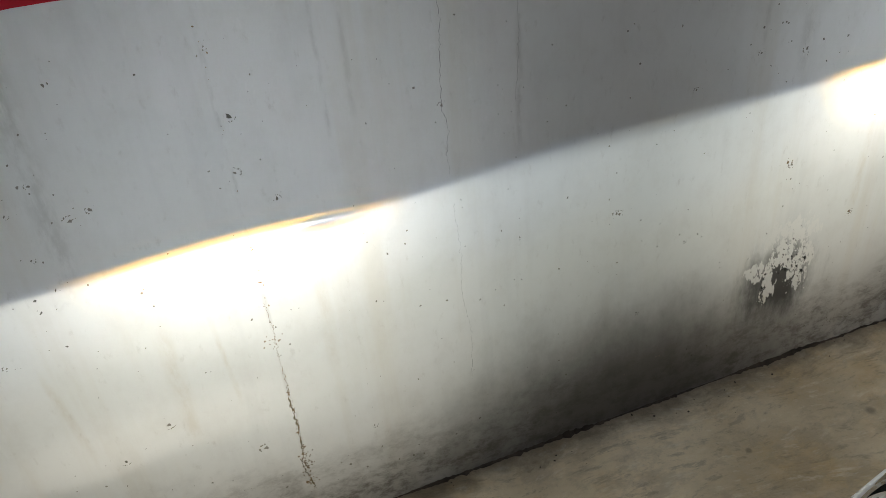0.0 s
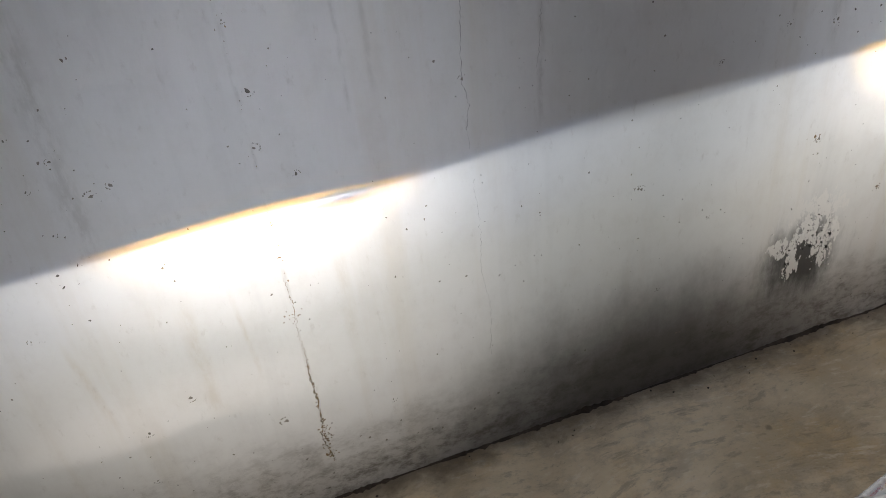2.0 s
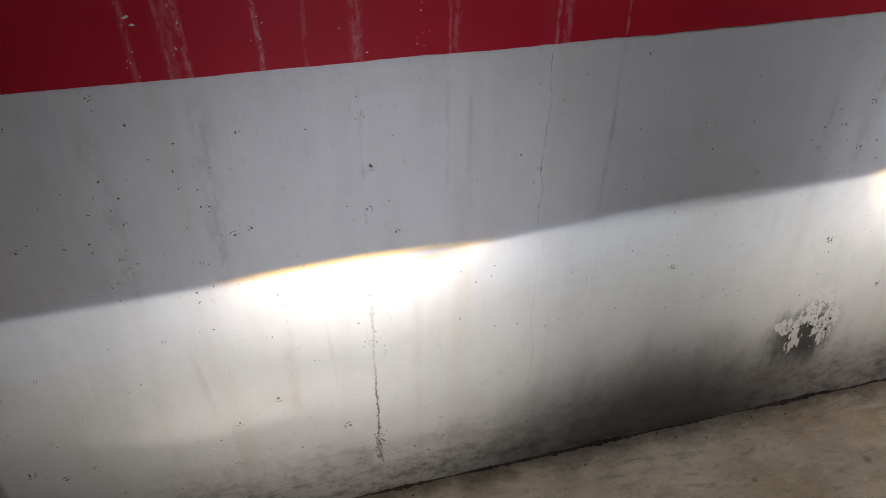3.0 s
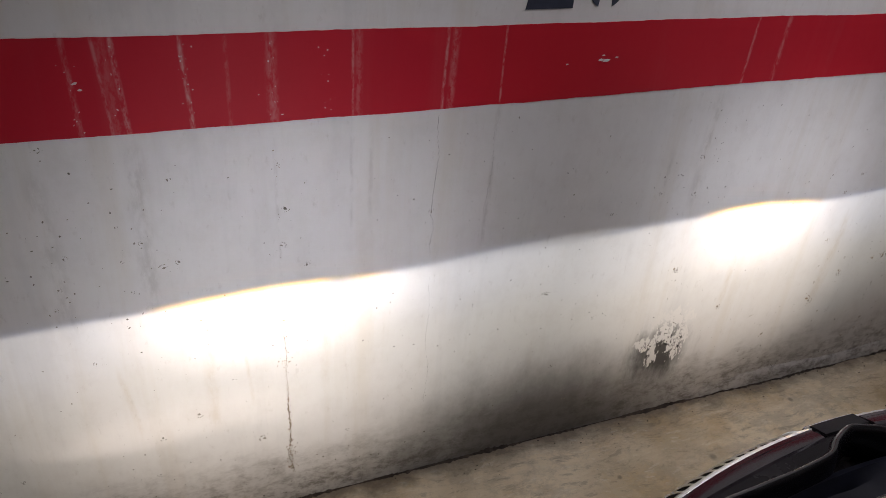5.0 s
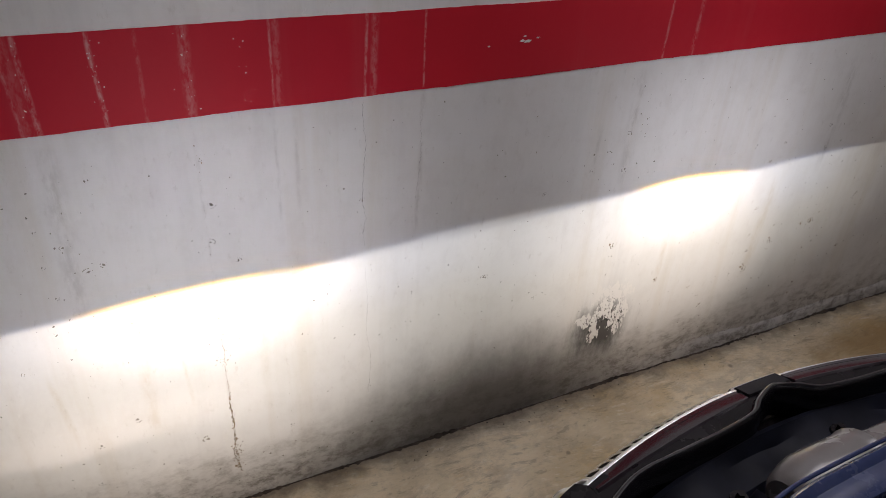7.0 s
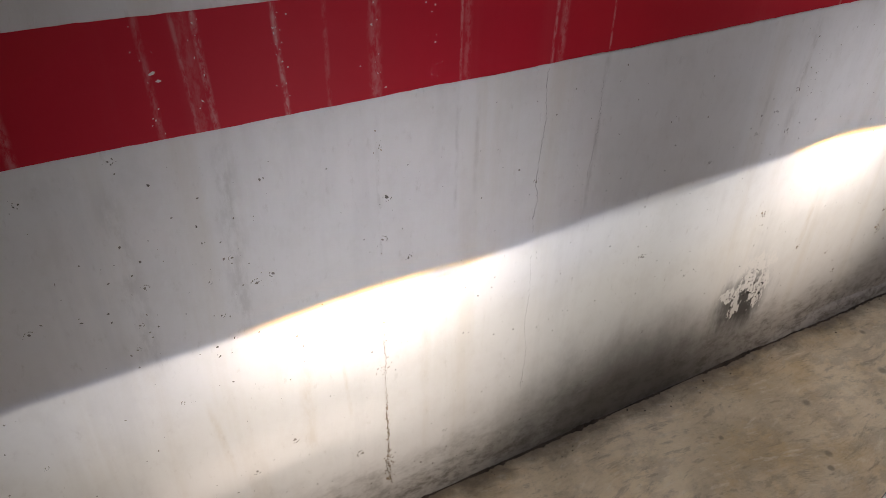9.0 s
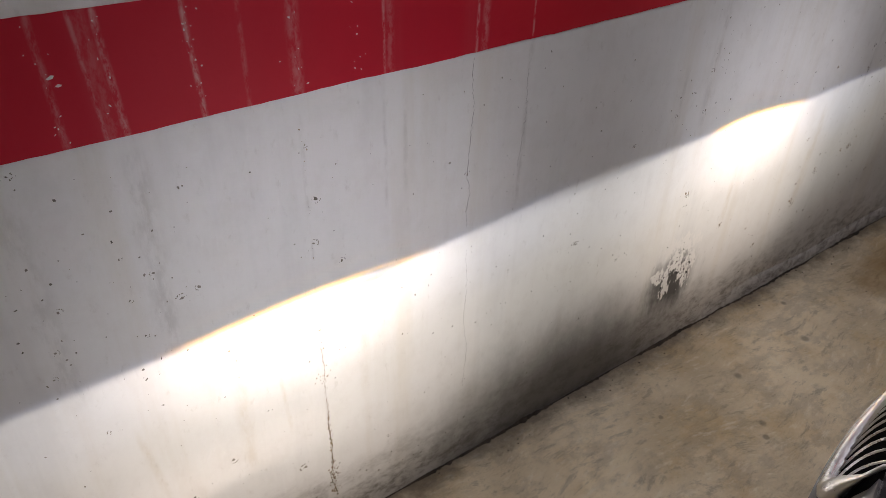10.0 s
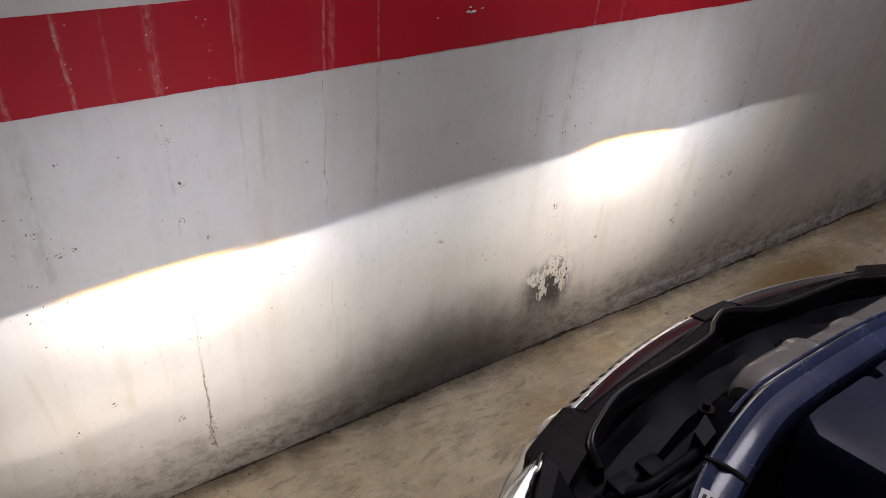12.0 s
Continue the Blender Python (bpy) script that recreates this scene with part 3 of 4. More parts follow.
        blot(bm, x + rng.gauss(0, 0.006), rng.uniform(1.03, 1.18), rng.uniform(0.0006, 0.0017), rng.uniform(0.5, 2.5), rng, 0.002)
    tagged(part("paint_chips", bm, CHIP, soft=False), "pale chips knocked out of the red paint", "chips", kind="stuff")


wall_marks()


def flaking_patch():
    """Paint that lifts off a blackened spot: scraps of white, crowded and thinning upwards."""
    rng = random.Random(21)
    white, black = bmesh.new(), bmesh.new()
    # middle, spread, number and size of the scraps
    crowds = ((1.030, 0.240, 0.007, 0.012, 26, 0.0080), (1.036, 0.205, 0.007, 0.010, 26, 0.0072), (1.006, 0.268, 0.013, 0.010, 40, 0.0055), (1.066, 0.296, 0.015, 0.017, 60, 0.0058), (1.050, 0.270, 0.013, 0.012, 26, 0.0040), (1.112, 0.262, 0.015, 0.026, 66, 0.0055), (1.116, 0.300, 0.013, 0.014, 36, 0.0055), (1.080, 0.335, 0.024, 0.020, 60, 0.0042), (1.10, 0.210, 0.020, 0.016, 34, 0.0028), (1.030, 0.325, 0.030, 0.022, 40, 0.0036), (1.06, 0.375, 0.035, 0.022, 40, 0.0026))
    for x, z, sx, sz, count, size in crowds:
        for _ in range(count // 4):
            u, v = rng.gauss(0, 1), rng.gauss(0, 1)
            blot(white, x + u * sx + 0.25 * v * sz, z + v * sz, 0.75 * size * rng.uniform(0.3, 1.15), rng.uniform(0.5, 2.2), rng, rng.uniform(0.0006, 0.0016), spin=0.6)
    for x, z, sx, sz, count, size in ((1.055, 0.265, 0.014, 0.010, 26, 0.0034), (1.020, 0.258, 0.012, 0.006, 18, 0.0030), (1.015, 0.225, 0.008, 0.008, 8, 0.0026), (1.075, 0.31, 0.02, 0.02, 26, 0.0020), (1.110, 0.250, 0.014, 0.022, 34, 0.0028), (1.085, 0.285, 0.012, 0.012, 20, 0.0026), (1.07, 0.345, 0.03, 0.025, 30, 0.0014)):
        for _ in range(count // 6):
            blot(black, x + rng.gauss(0, sx), z + rng.gauss(0, sz), size * rng.uniform(0.3, 1.2), rng.uniform(0.5, 2.0), rng, rng.uniform(0.0018, 0.0024), spin=0.8)
    tagged(part("paint_flakes", white, FLAKE, soft=False), "curled white paint scraps flaking off a blackened spot", "flakes", kind="stuff")
    tagged(part("bared_spots", black, SOOT, soft=False), "black bare spots between the paint scraps", "stain", kind="stuff")


flaking_patch()


def swell(x):
    """How far the rough foot of the wall stands out."""
    grow = min(1.0, max(0.0, (x - 1.0) / 0.5))
    return -0.003 + grow * (0.009 + 0.006 * noise.noise((x * 7, 1, 0)) + 0.003 * noise.noise((x * 33, 2, 0)))


def plaster_kicker():
    """Rough swelling of render along the foot of the wall."""
    rings = []
    for i in range(700):
        x = 0.95 + 3.2 * i / 699
        out = swell(x)
        top = 0.050 + 0.018 * noise.noise((x * 3, 3, 0)) + 0.006 * noise.noise((x * 25, 4, 0))
        rings.append([(x, 0.006, top + 0.010), (x, 0.0015 - out * 0.35, top), (x, -out * 0.9, top - 0.018), (x, -out, 0.012), (x, -out - 0.001, -0.002), (x, 0.006, -0.002)])
    bm = bmesh.new()
    loft(bm, rings)
    part("plaster_kicker", bm, WALL, wall_north, "rough swollen render at the foot of the wall")


plaster_kicker()


def crack(points, width, seed, mat=HAIRLINE, label="thin dark crack in the wall paint"):
    """A hairline crack: a thin ragged ribbon."""
    rng = random.Random(seed)
    line = spline([(x, 0, z) for x, z in points], 70)
    bm = bmesh.new()
    left, right = [], []
    for i, p in enumerate(line):
        x = p.x + rng.gauss(0, 0.0011)
        w = width * rng.uniform(0.15, 1.0) * max(0.06, 0.55 + 1.1 * noise.noise((seed, 0, p.z * 55))) * min(1, i / 4, (len(line) - 1 - i) / 4)
        left.append((x - w, -0.0004, p.z))
        right.append((x + w, -0.0004, p.z))
    loft(bm, [[(x, 0.001, z) for x, _, z in left], left, right, [(x, 0.001, z) for x, _, z in right]], closed=False, caps=False)
    ob = part("wall_crack", bm, mat, wall_north, label, soft=False)
    return ob


crack([(0.329, 1.015), (0.328, 0.97), (0.334, 0.92), (0.329, 0.86), (0.326, 0.795), (0.333, 0.75), (0.327, 0.71), (0.330, 0.675)], 0.0008, 1)
crack([(0.331, 0.62), (0.337, 0.52), (0.333, 0.44), (0.343, 0.35), (0.338, 0.24)], 0.00025, 2)
crack([(0.456, 0.97), (0.459, 0.88), (0.45, 0.77)], 0.0004, 3)
crack([(0.000, 0.535), (0.003, 0.47), (0.001, 0.42), (0.003, 0.36)], 0.0007, 5, RUSTY, "fine brown seeping crack")
crack([(0.003, 0.36), (0.000, 0.31), (0.004, 0.26), (0.000, 0.20), (-0.004, 0.165), (0.004, 0.125), (0.008, 0.10)], 0.0026, 6, SEEP, "dark seeping crack")


def joint_dirt():
    """Crumbled mortar and dirt where wall meets floor."""
    rng = random.Random(9)
    bm = bmesh.new()
    rings = []
    count = 1500
    for i in range(count + 1):
        x = -1.6 + 5.6 * i / count
        gap = max(0.25, min(1.3, 0.8 + 1.2 * noise.noise((x * 5, 9, 0))))
        a = 0.004 + (0.007 + 0.004 * min(1, max(0, x - 0.5))) * max(0, noise.noise((x * 9, 0, 0)) + 0.5) + 0.009 * max(0, noise.noise((x * 41, 2, 0))) + rng.uniform(0, 0.0008)
        b = 0.004 + 0.008 * max(0, noise.noise((x * 8, 5, 0)) + 0.3) + rng.uniform(0, 0.0008)
        fine = 1 + 0.8 * noise.noise((x * 60, 4, 0)) + 0.5 * noise.noise((x * 150, 7, 0))
        a, b = a * gap * fine * 0.82, b * gap * fine * 0.85
        k = max(0.0, swell(x))
        rings.append([(x, 0.002 - k, -0.002), (x, 0.002 - k, b), (x, -k - a * 0.45, b * 0.55), (x, -k - a, -0.002)])
    loft(bm, rings)
    tagged(part("joint_dirt", bm, DIRT, soft=False), "dark crumbly dirt along the foot of the wall", "dirt", kind="stuff")
    bm = bmesh.new()
    for _ in range(120):
        x, y = rng.uniform(-0.4, 3.2), -abs(rng.gauss(0, 0.035)) - 0.006
        if rng.random() < 0.04:
            y = rng.uniform(-0.7, -0.05)
        r = rng.choice((0.0006, 0.0009, 0.0012, 0.0016, 0.0024))
        made = bmesh.ops.create_icosphere(bm, subdivisions=1, radius=r, matrix=Matrix.Translation((x, y, r * 0.4)))
        for v in made["verts"]:
            v.co += Vector((rng.gauss(0, r * 0.2), rng.gauss(0, r * 0.2), 0))
    tagged(part("floor_grit", bm, DIRT, soft=False), "small dark crumbs scattered on the concrete floor", "grit", kind="stuff")


joint_dirt()


# unseen fixture, added to go with each fill lamp
def fill_fixture(x, y):
    light = thing("fill_fixture", (x, y, 2.6), "added fill light fixture, unseen, with a milky diffuser", "lamp", "ceiling lights")
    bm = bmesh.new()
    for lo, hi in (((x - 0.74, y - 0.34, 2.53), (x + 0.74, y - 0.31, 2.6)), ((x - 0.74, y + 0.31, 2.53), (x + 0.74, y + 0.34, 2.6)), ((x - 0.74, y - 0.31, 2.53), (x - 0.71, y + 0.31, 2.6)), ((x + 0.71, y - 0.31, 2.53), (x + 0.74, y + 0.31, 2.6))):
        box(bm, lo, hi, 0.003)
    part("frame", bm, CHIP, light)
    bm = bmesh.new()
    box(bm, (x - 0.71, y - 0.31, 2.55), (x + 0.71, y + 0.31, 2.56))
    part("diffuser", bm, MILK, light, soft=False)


for x, y, w in FILLS:
    fill_fixture(x, y)


# ---- the car ----
def front(s):
    """y of the leading edge of the bonnet gap, s metres from the car's middle."""
    return -0.743 - 0.42 * s * s - 0.9 * max(0.0, abs(s) - 0.45) ** 2


def rim(s):
    """z of that edge."""
    return 0.773 - 0.06 * s * s


def P(s, back, z):
    """A point of the car: s aside, back metres behind the leading edge, at height z."""
    return Vector((CAR_X + s, front(s) - back, z))


car = thing("car", (CAR_X, -2.0, 0.0), "dark grey saloon car front with its bonnet open, lamps lit", "car")


def bumper():
    bm = bmesh.new()
    rings = []
    for i in range(181):
        s = -0.90 + 1.80 * i / 180
        k = max(0.0, abs(s) - 0.385)
        j = min(1.0, k / 0.05)
        top = rim(s) - 0.010 - 0.015 * j - 0.17 * min(1, max(0.0, k - 0.035) / 0.13) ** 1.3
        if 0.043 < abs(s) < 0.372:    # below the grille halves
            top = rim(s) - DROP - 0.012
        grow = 0.004 + 0.024 * j
        if 0.043 < abs(s) < 0.372:
            grow = 0.050
        prof = [(0.010, top - 0.004), (-0.004, top), (-grow - 0.004, top - 0.022), (-grow - 0.012, min(0.66, top - 0.03)), (-0.046, min(0.58, top - 0.05)), (-0.062, min(0.50, top - 0.06)), (-0.045, 0.43), (-0.060, 0.37), (-0.050, 0.26), (-0.01, 0.19), (0.05, 0.19), (0.05, 0.40), (0.05, top - 0.03)]
        rings.append([P(s, b, z) for b, z in prof])
    loft(bm, rings)
    return part("bumper", bm, PAINT, car, "graphite painted front bumper")


def bulge(u):
    """How far the grille stands out, u from its top to its foot."""
    return -0.008 + 0.034 * (1 - math.exp(-3.4 * u)) + 0.018 * u


DROP = 0.125
bumper()


def kidney(side):
    """One half of the double grille."""
    a, b = 0.045, 0.366
    holder = part_frame(side, a, b)
    slats = 13
    for i in range(slats):
        s = side * (a + 0.020 + (b - a - 0.040) * i / (slats - 1))
        bm = bmesh.new()
        rows = []
        for j in range(10):
            u = j / 9
            z = rim(s) - 0.004 - DROP * u
            w = 0.0014
            c = P(s, -bulge(u) - 0.003, z)
            e = P(s, 0.03 - bulge(u) * 0.3, z)
            rows.append([c + Vector((-w, 0.0, 0)), c + Vector((w, 0.0, 0)), c + Vector((w, -0.003, 0)), e + Vector((w, 0, 0)), e + Vector((-w, 0, 0)), c + Vector((-w, -0.003, 0))])
        loft(bm, rows)
        bm.faces.ensure_lookup_table()
        for n_, f in enumerate(list(bm.faces)[:-2]):
            f.material_index = 1 if n_ % 6 in (0, 1, 5) else 0
        part("slat", bm, [BLACK, CHROME], holder, soft=False)


def part_frame(side, a, b):
    bm = bmesh.new()
    line = []
    for s, u in ((a, 0), (a + 0.11, 0), (a + 0.22, 0), (b - 0.03, 0.02), (b - 0.008, 0.10), (b + 0.000, 0.26), (b - 0.006, 0.55), (b - 0.03, 0.98), (a + 0.17, 1.02), (a + 0.035, 1.0), (a + 0.004, 0.8), (a - 0.004, 0.35)):
        q = side * s
        line.append(P(q, -bulge(u) + 0.004 * (u < 0.05), rim(q) - 0.008 * (u < 0.05) - DROP * u))
    line = spline(line + [line[0]], 110)[:-1]
    out_ = [max(0.0, min(1.0, (side * (p.x - CAR_X) - (b - 0.22)) / 0.22)) for p in line]
    drop = [max(0.0, min(1.0, (rim(p.x - CAR_X) - p.z - 0.035) / 0.06)) for p in line]
    tube(bm, line, [0.0030 + 0.0060 * d + 0.0075 * o * d for o, d in zip(out_, drop)], 10, closed=True)
    frame_ = part("grille", bm, CHROME, car, "chrome framed grille half with black upright slats")
    bm = bmesh.new()    # flat polished bar along the top
    rings = []
    for i in range(25):
        q = side * (a + (b - a) * i / 24)
        z = rim(q)
        rings.append([P(q, 0.0005, z - 0.012), P(q, 0.0012, z - 0.0085), P(q, 0.0098, z + 0.0022), P(q, 0.0112, z + 0.003), P(q, 0.0125, z + 0.0025), P(q, 0.0125, z - 0.014)])
    loft(bm, rings)
    part("grille_bar", bm, CHROME, frame_)
    bm = bmesh.new()
    rows = []
    for j in range(6):
        u = j / 5
        rows.append([P(side * (a + (b - a) * i / 8), 0.032 - 0.03 * u, rim(side * (a + (b - a) * i / 8)) - 0.006 - DROP * u) for i in range(9)])
    loft(bm, rows, closed=False)
    part("grille_back", bm, BLACK, frame_)
    return frame_


kidney(-1)
kidney(1)


def upper_trim():
    """Satin strips behind each grille half, and the cover between them."""
    for side in (-1, 1):
        bm = bmesh.new()
        rings = []
        for i in range(25):
            u = i / 24
            s = side * (0.050 + 0.312 * u)
            w = 0.038 - 0.008 * u + 0.006 * math.sin(math.pi * u)
            z = rim(s)
            rings.append([P(s, 0.012, z), P(s, 0.0125, z + 0.003), P(s, w * 0.95, z + 0.0122), P(s, w, z + 0.0125), P(s, w + 0.004, z + 0.008), P(s, w, z - 0.012), P(s, 0.012, z - 0.012)])
        loft(bm, rings)
        strip = part("grille_trim", bm, SATIN, car, "satin dark grey strip behind the grille")
        bm = bmesh.new()
        rings = []
        for i in range(5):
            s = side * (0.335 + 0.030 * i / 4)
            z = rim(s) + 0.0088
            rings.append([P(s, 0.013, z - 0.010), P(s, 0.0135, z - 0.004), P(s, 0.022, z + 0.001), P(s, 0.034, z), P(s, 0.035, z - 0.012)])
        loft(bm, rings)
        part("trim_end", bm, BLACK, strip, "dark end tab")
    bm = bmesh.new()
    rings = []
    for i in range(9):
        s = -0.043 + 0.086 * i / 8
        z = rim(s)
        rings.append([P(s, 0.000, z - 0.03), P(s, 0.003, z - 0.003), P(s, 0.007, z + 0.004), P(s, 0.034, z + 0.012), P(s, 0.036, z - 0.02), P(s, 0.0, z - 0.04)])
    loft(bm, rings)
    part("middle_cover", bm, BLACK, car, "black cover between the two grille halves")
    bm = bmesh.new()    # painted lip in front of the cover
    tube(bm, [P(-0.045 + 0.09 * i / 8, 0.005, rim(0) - 0.003) for i in range(9)], 0.0032, 8)
    part("middle_lip", bm, CHROME, car)


upper_trim()

SEAL = [(-0.412, 0.102, 0.768), (-0.398, 0.072, 0.784), (-0.362, 0.062, 0.788), (-0.301, 0.056, 0.790), (-0.216, 0.067, 0.790), (-0.136, 0.073, 0.790), (-0.072, 0.069, 0.790), (-0.040, 0.052, 0.790), (-0.008, 0.040, 0.790)]


def upper_panel():
    """Black shelf over the radiator, between trim and seal."""
    bm = bmesh.new()
    rings = []
    for i in range(49):
        s = -0.48 + 0.96 * i / 48
        near = 0.020 if abs(s) < 0.372 else -0.001
        z = rim(s)
        far_ = float(np.interp(abs(s), (0, 0.04, 0.072, 0.136, 0.216, 0.301, 0.362, 0.398, 0.48), (0.040, 0.052, 0.069, 0.073, 0.067, 0.056, 0.062, 0.072, 0.08)))
        rings.append([P(s, near, z + 0.006), P(s, near + 0.02, z + 0.009), P(s, far_, z + 0.011), P(s, far_ + 0.004, z + 0.006), P(s, far_ + 0.006, z - 0.06), P(s, 0.06, z - 0.05), P(s, near, z - 0.03)])
    loft(bm, rings)
    part("upper_panel", bm, GLOSS, car, "glossy black plastic shelf that mirrors the wall")
    bm = bmesh.new()
    left = [P(s, b, z) for s, b, z in SEAL]
    right = [P(-s, b, z) for s, b, z in SEAL[::-1]]
    line = spline(left + right, 160)
    rings = []
    for i, p in enumerate(line):
        way = line[min(i + 1, 159)] - line[max(i - 1, 0)]
        inward = Vector((way.y, -way.x, 0)).normalized()
        q = lambda b, z: p + inward * b + Vector((0, 0, z))
        rings.append([q(-0.009, -0.010), q(-0.0065, -0.002), q(-0.0035, 0.0030), q(-0.0012, 0.0046), q(0.0012, 0.0044), q(0.0032, 0.0024), q(0.0058, -0.004), q(0.0085, -0.020), q(0.0110, -0.048), q(-0.007, -0.048)])
    loft(bm, rings)
    part("bonnet_seal", bm, RUBBER, car, "black rubber bonnet seal with a wavy run")


upper_panel()


def engine_bay():
    bm = bmesh.new()    # tray under everything, so that no floor shows through
    rings = []
    for i in range(41):
        s = -0.74 + 1.48 * i / 40
        wave = 0.006 * math.sin(s * 23) + 0.004 * math.sin(s * 51)
        rings.append([P(s, 0.075, 0.752), P(s, 0.085, 0.758), P(s, 0.10, 0.745 + wave), P(s, 0.14, 0.742 + wave), P(s, 0.15, 0.728), P(s, 0.21, 0.722 - wave), P(s, 0.26, 0.70), (CAR_X + s, -1.9, 0.68), (CAR_X + s, -1.9, 0.50), P(s, 0.075, 0.50)])
    loft(bm, rings)
    part("engine_tray", bm, BAY, car, "black plastic under the bonnet, its shade in the colour")
    for s, b, z in ((-0.241, 0.180, 0.738), (-0.173, 0.145, 0.745), (0.06, 0.125, 0.750)):
        bm = bmesh.new()
        c = P(s, b, z)
        bmesh.ops.create_cone(bm, cap_ends=True, segments=24, radius1=0.015, radius2=0.013, depth=0.010, matrix=Matrix.Translation(c))
        bmesh.ops.create_cone(bm, cap_ends=True, segments=6, radius1=0.007, radius2=0.006, depth=0.012, matrix=Matrix.Translation(c + Vector((0, 0, 0.009))))
        part("clip", bm, GLOSS, car, "black plastic clip")
    # intake duct: a swelling pipe with rings
    bm = bmesh.new()
    line, radii = [], []
    for i in range(90):
        u = i / 89
        s = -0.160 + 0.605 * u
        line.append(Vector((CAR_X + s, -0.952 - 0.004 * math.sin(u * 3.1), 0.788 + 0.008 * math.sin(u * 2.5))))
        r = 0.054 if s < -0.02 else 0.054 - 0.010 * min(1, (s + 0.02) / 0.02)
        r *= min(1.0, 0.62 + 0.38 * min(1.0, (s + 0.160) / 0.045) ** 0.5) * min(1.0, 0.93 + (s + 0.16) * 0.8)
        if 0.095 < s < 0.118 or -0.022 < s < -0.012:
            r += 0.0045
        radii.append(r)
    tube(bm, line, radii, 32)
    duct = part("intake_duct", bm, DUCT, car, "grey plastic intake duct with moulded rings")
    bm = bmesh.new()    # dark ribbed stub, added for the shade under the duct's end
    line = [Vector((CAR_X - 0.158 - 0.009 * k, -0.954 - 0.002 * k, 0.780 - 0.009 * k)) for k in range(9)]
    tube(bm, line, [0.040 + (0.003 if k % 2 else 0.0) - 0.0018 * k for k in range(9)], 24)
    part("duct_end_shade", bm, BAY, duct, "dark ribbed stub for the shade under the duct's end")
    # rail with a rolled front edge
    edge = spline([(CAR_X + s, y, z) for s, y, z in ((-0.46, -1.085, 0.845), (-0.414, -1.050, 0.862), (-0.363, -1.027, 0.870), (-0.286, -1.003, 0.875), (-0.212, -0.986, 0.876), (-0.135, -0.980, 0.876), (0.008, -0.976, 0.876), (0.109, -0.979, 0.876), (0.40, -1.00, 0.87))], 70)
    bm = bmesh.new()
    rings = []
    for i, p in enumerate(edge):
        u = i / 69
        back = 0.046
        dirn = Vector((0.55 * max(0.0, 1 - 1.6 * u), -1, 0)).normalized()
        q = lambda b, z: p + dirn * b + Vector((0, 0, z))
        rings.append([q(0.002, -0.07), q(-0.003, -0.014), q(-0.001, -0.004), q(0.004, 0.001), q(0.010, -0.001), q(0.016, -0.005), q(back * 0.65, -0.003), q(back, -0.009), q(back + 0.005, -0.022), q(back + 0.002, -0.07)])
    loft(bm, rings)
    rail = part("lid_rail", bm, LID, car, "dark glossy curved rail with a rolled edge, tinted for bluish light")
    bm = bmesh.new()
    tube(bm, [p + Vector((-0.004, 0.010, -0.012)) for p in edge[28:]], 0.003, 8)
    part("rail_lip", bm, LID, rail)
    bm = bmesh.new()
    k0 = min(range(70), key=lambda k: abs(edge[k].x - (CAR_X - 0.363)))
    ring = [edge[k0] + Vector((0.50, -1, 0)).normalized() * (0.054 * k / 10 - 0.004) + Vector((0, 0, 0.001 - 0.012 * (k / 10) ** 3)) for k in range(11)]
    tube(bm, ring, 0.0035, 8)
    part("rail_joint", bm, BLACK, rail)
    # air box behind the rail
    bm = bmesh.new()
    out = [(-0.21, -1.07), (-0.190, -1.043), (-0.16, -1.040), (-0.05, -1.037), (-0.045, -1.050), (-0.022, -1.050), (-0.018, -1.035), (0.05, -1.030), (0.40, -1.05), (0.42, -1.40), (-0.08, -1.42), (-0.18, -1.25)]
    out = [(CAR_X + x, y) for x, y in out]
    mid = (CAR_X + 0.1, -1.2)
    pull = lambda k, z: [(mid[0] + (x - mid[0]) * k, mid[1] + (y - mid[1]) * k, z) for x, y in out]
    loft(bm, [pull(1, 0.74), pull(1, 0.858), pull(0.985, 0.866), pull(0.96, 0.868)])
    part("air_box_lid", bm, BOX_TOP, car, "flat dark air box lid with a notched edge, tinted for bluish light")
    bm = bmesh.new()
    p, q = edge[k0], Vector((0.50, -1, 0)).normalized()
    away = Vector((-0.9, -0.45, -0.16)).normalized()
    start = p + away * 0.046 + q * 0.004 + Vector((0, 0, 0.004))
    sheet(bm, [start, start + q * 0.020, start + q * 0.020 + away * 0.030, start + away * 0.030], (0, 0, 1), 0.002)
    sticker = part("sticker", bm, PAPER, car, "white paper sticker with dark marks", soft=False)
    bm = bmesh.new()
    for k in range(2):
        c = start + q * (0.004 + 0.008 * k) + away * 0.008 + Vector((0, 0, 0.0026))
        sheet(bm, [c, c + q * 0.004, c + q * 0.004 + away * 0.006, c + away * 0.006], (0, 0, 1), 0.0008)
    part("sticker_mark", bm, INK, sticker, soft=False)
    # hoses and connectors behind the lamp
    for n_, pts in enumerate((((-0.42, -0.945, 0.745), (-0.38, -0.97, 0.77), (-0.32, -0.965, 0.765), (-0.25, -0.955, 0.75)), ((-0.40, -0.985, 0.755), (-0.35, -1.0, 0.79), (-0.28, -0.985, 0.77), (-0.22, -0.97, 0.745)), ((-0.43, -0.93, 0.74), (-0.44, -0.97, 0.775), (-0.39, -1.02, 0.77), (-0.30, -1.02, 0.76)))):
        bm = bmesh.new()
        tube(bm, spline([(CAR_X + a_, y_, z_) for a_, y_, z_ in pts], 36), 0.008 - 0.002 * n_, 10)
        part("hose", bm, BAY, car)
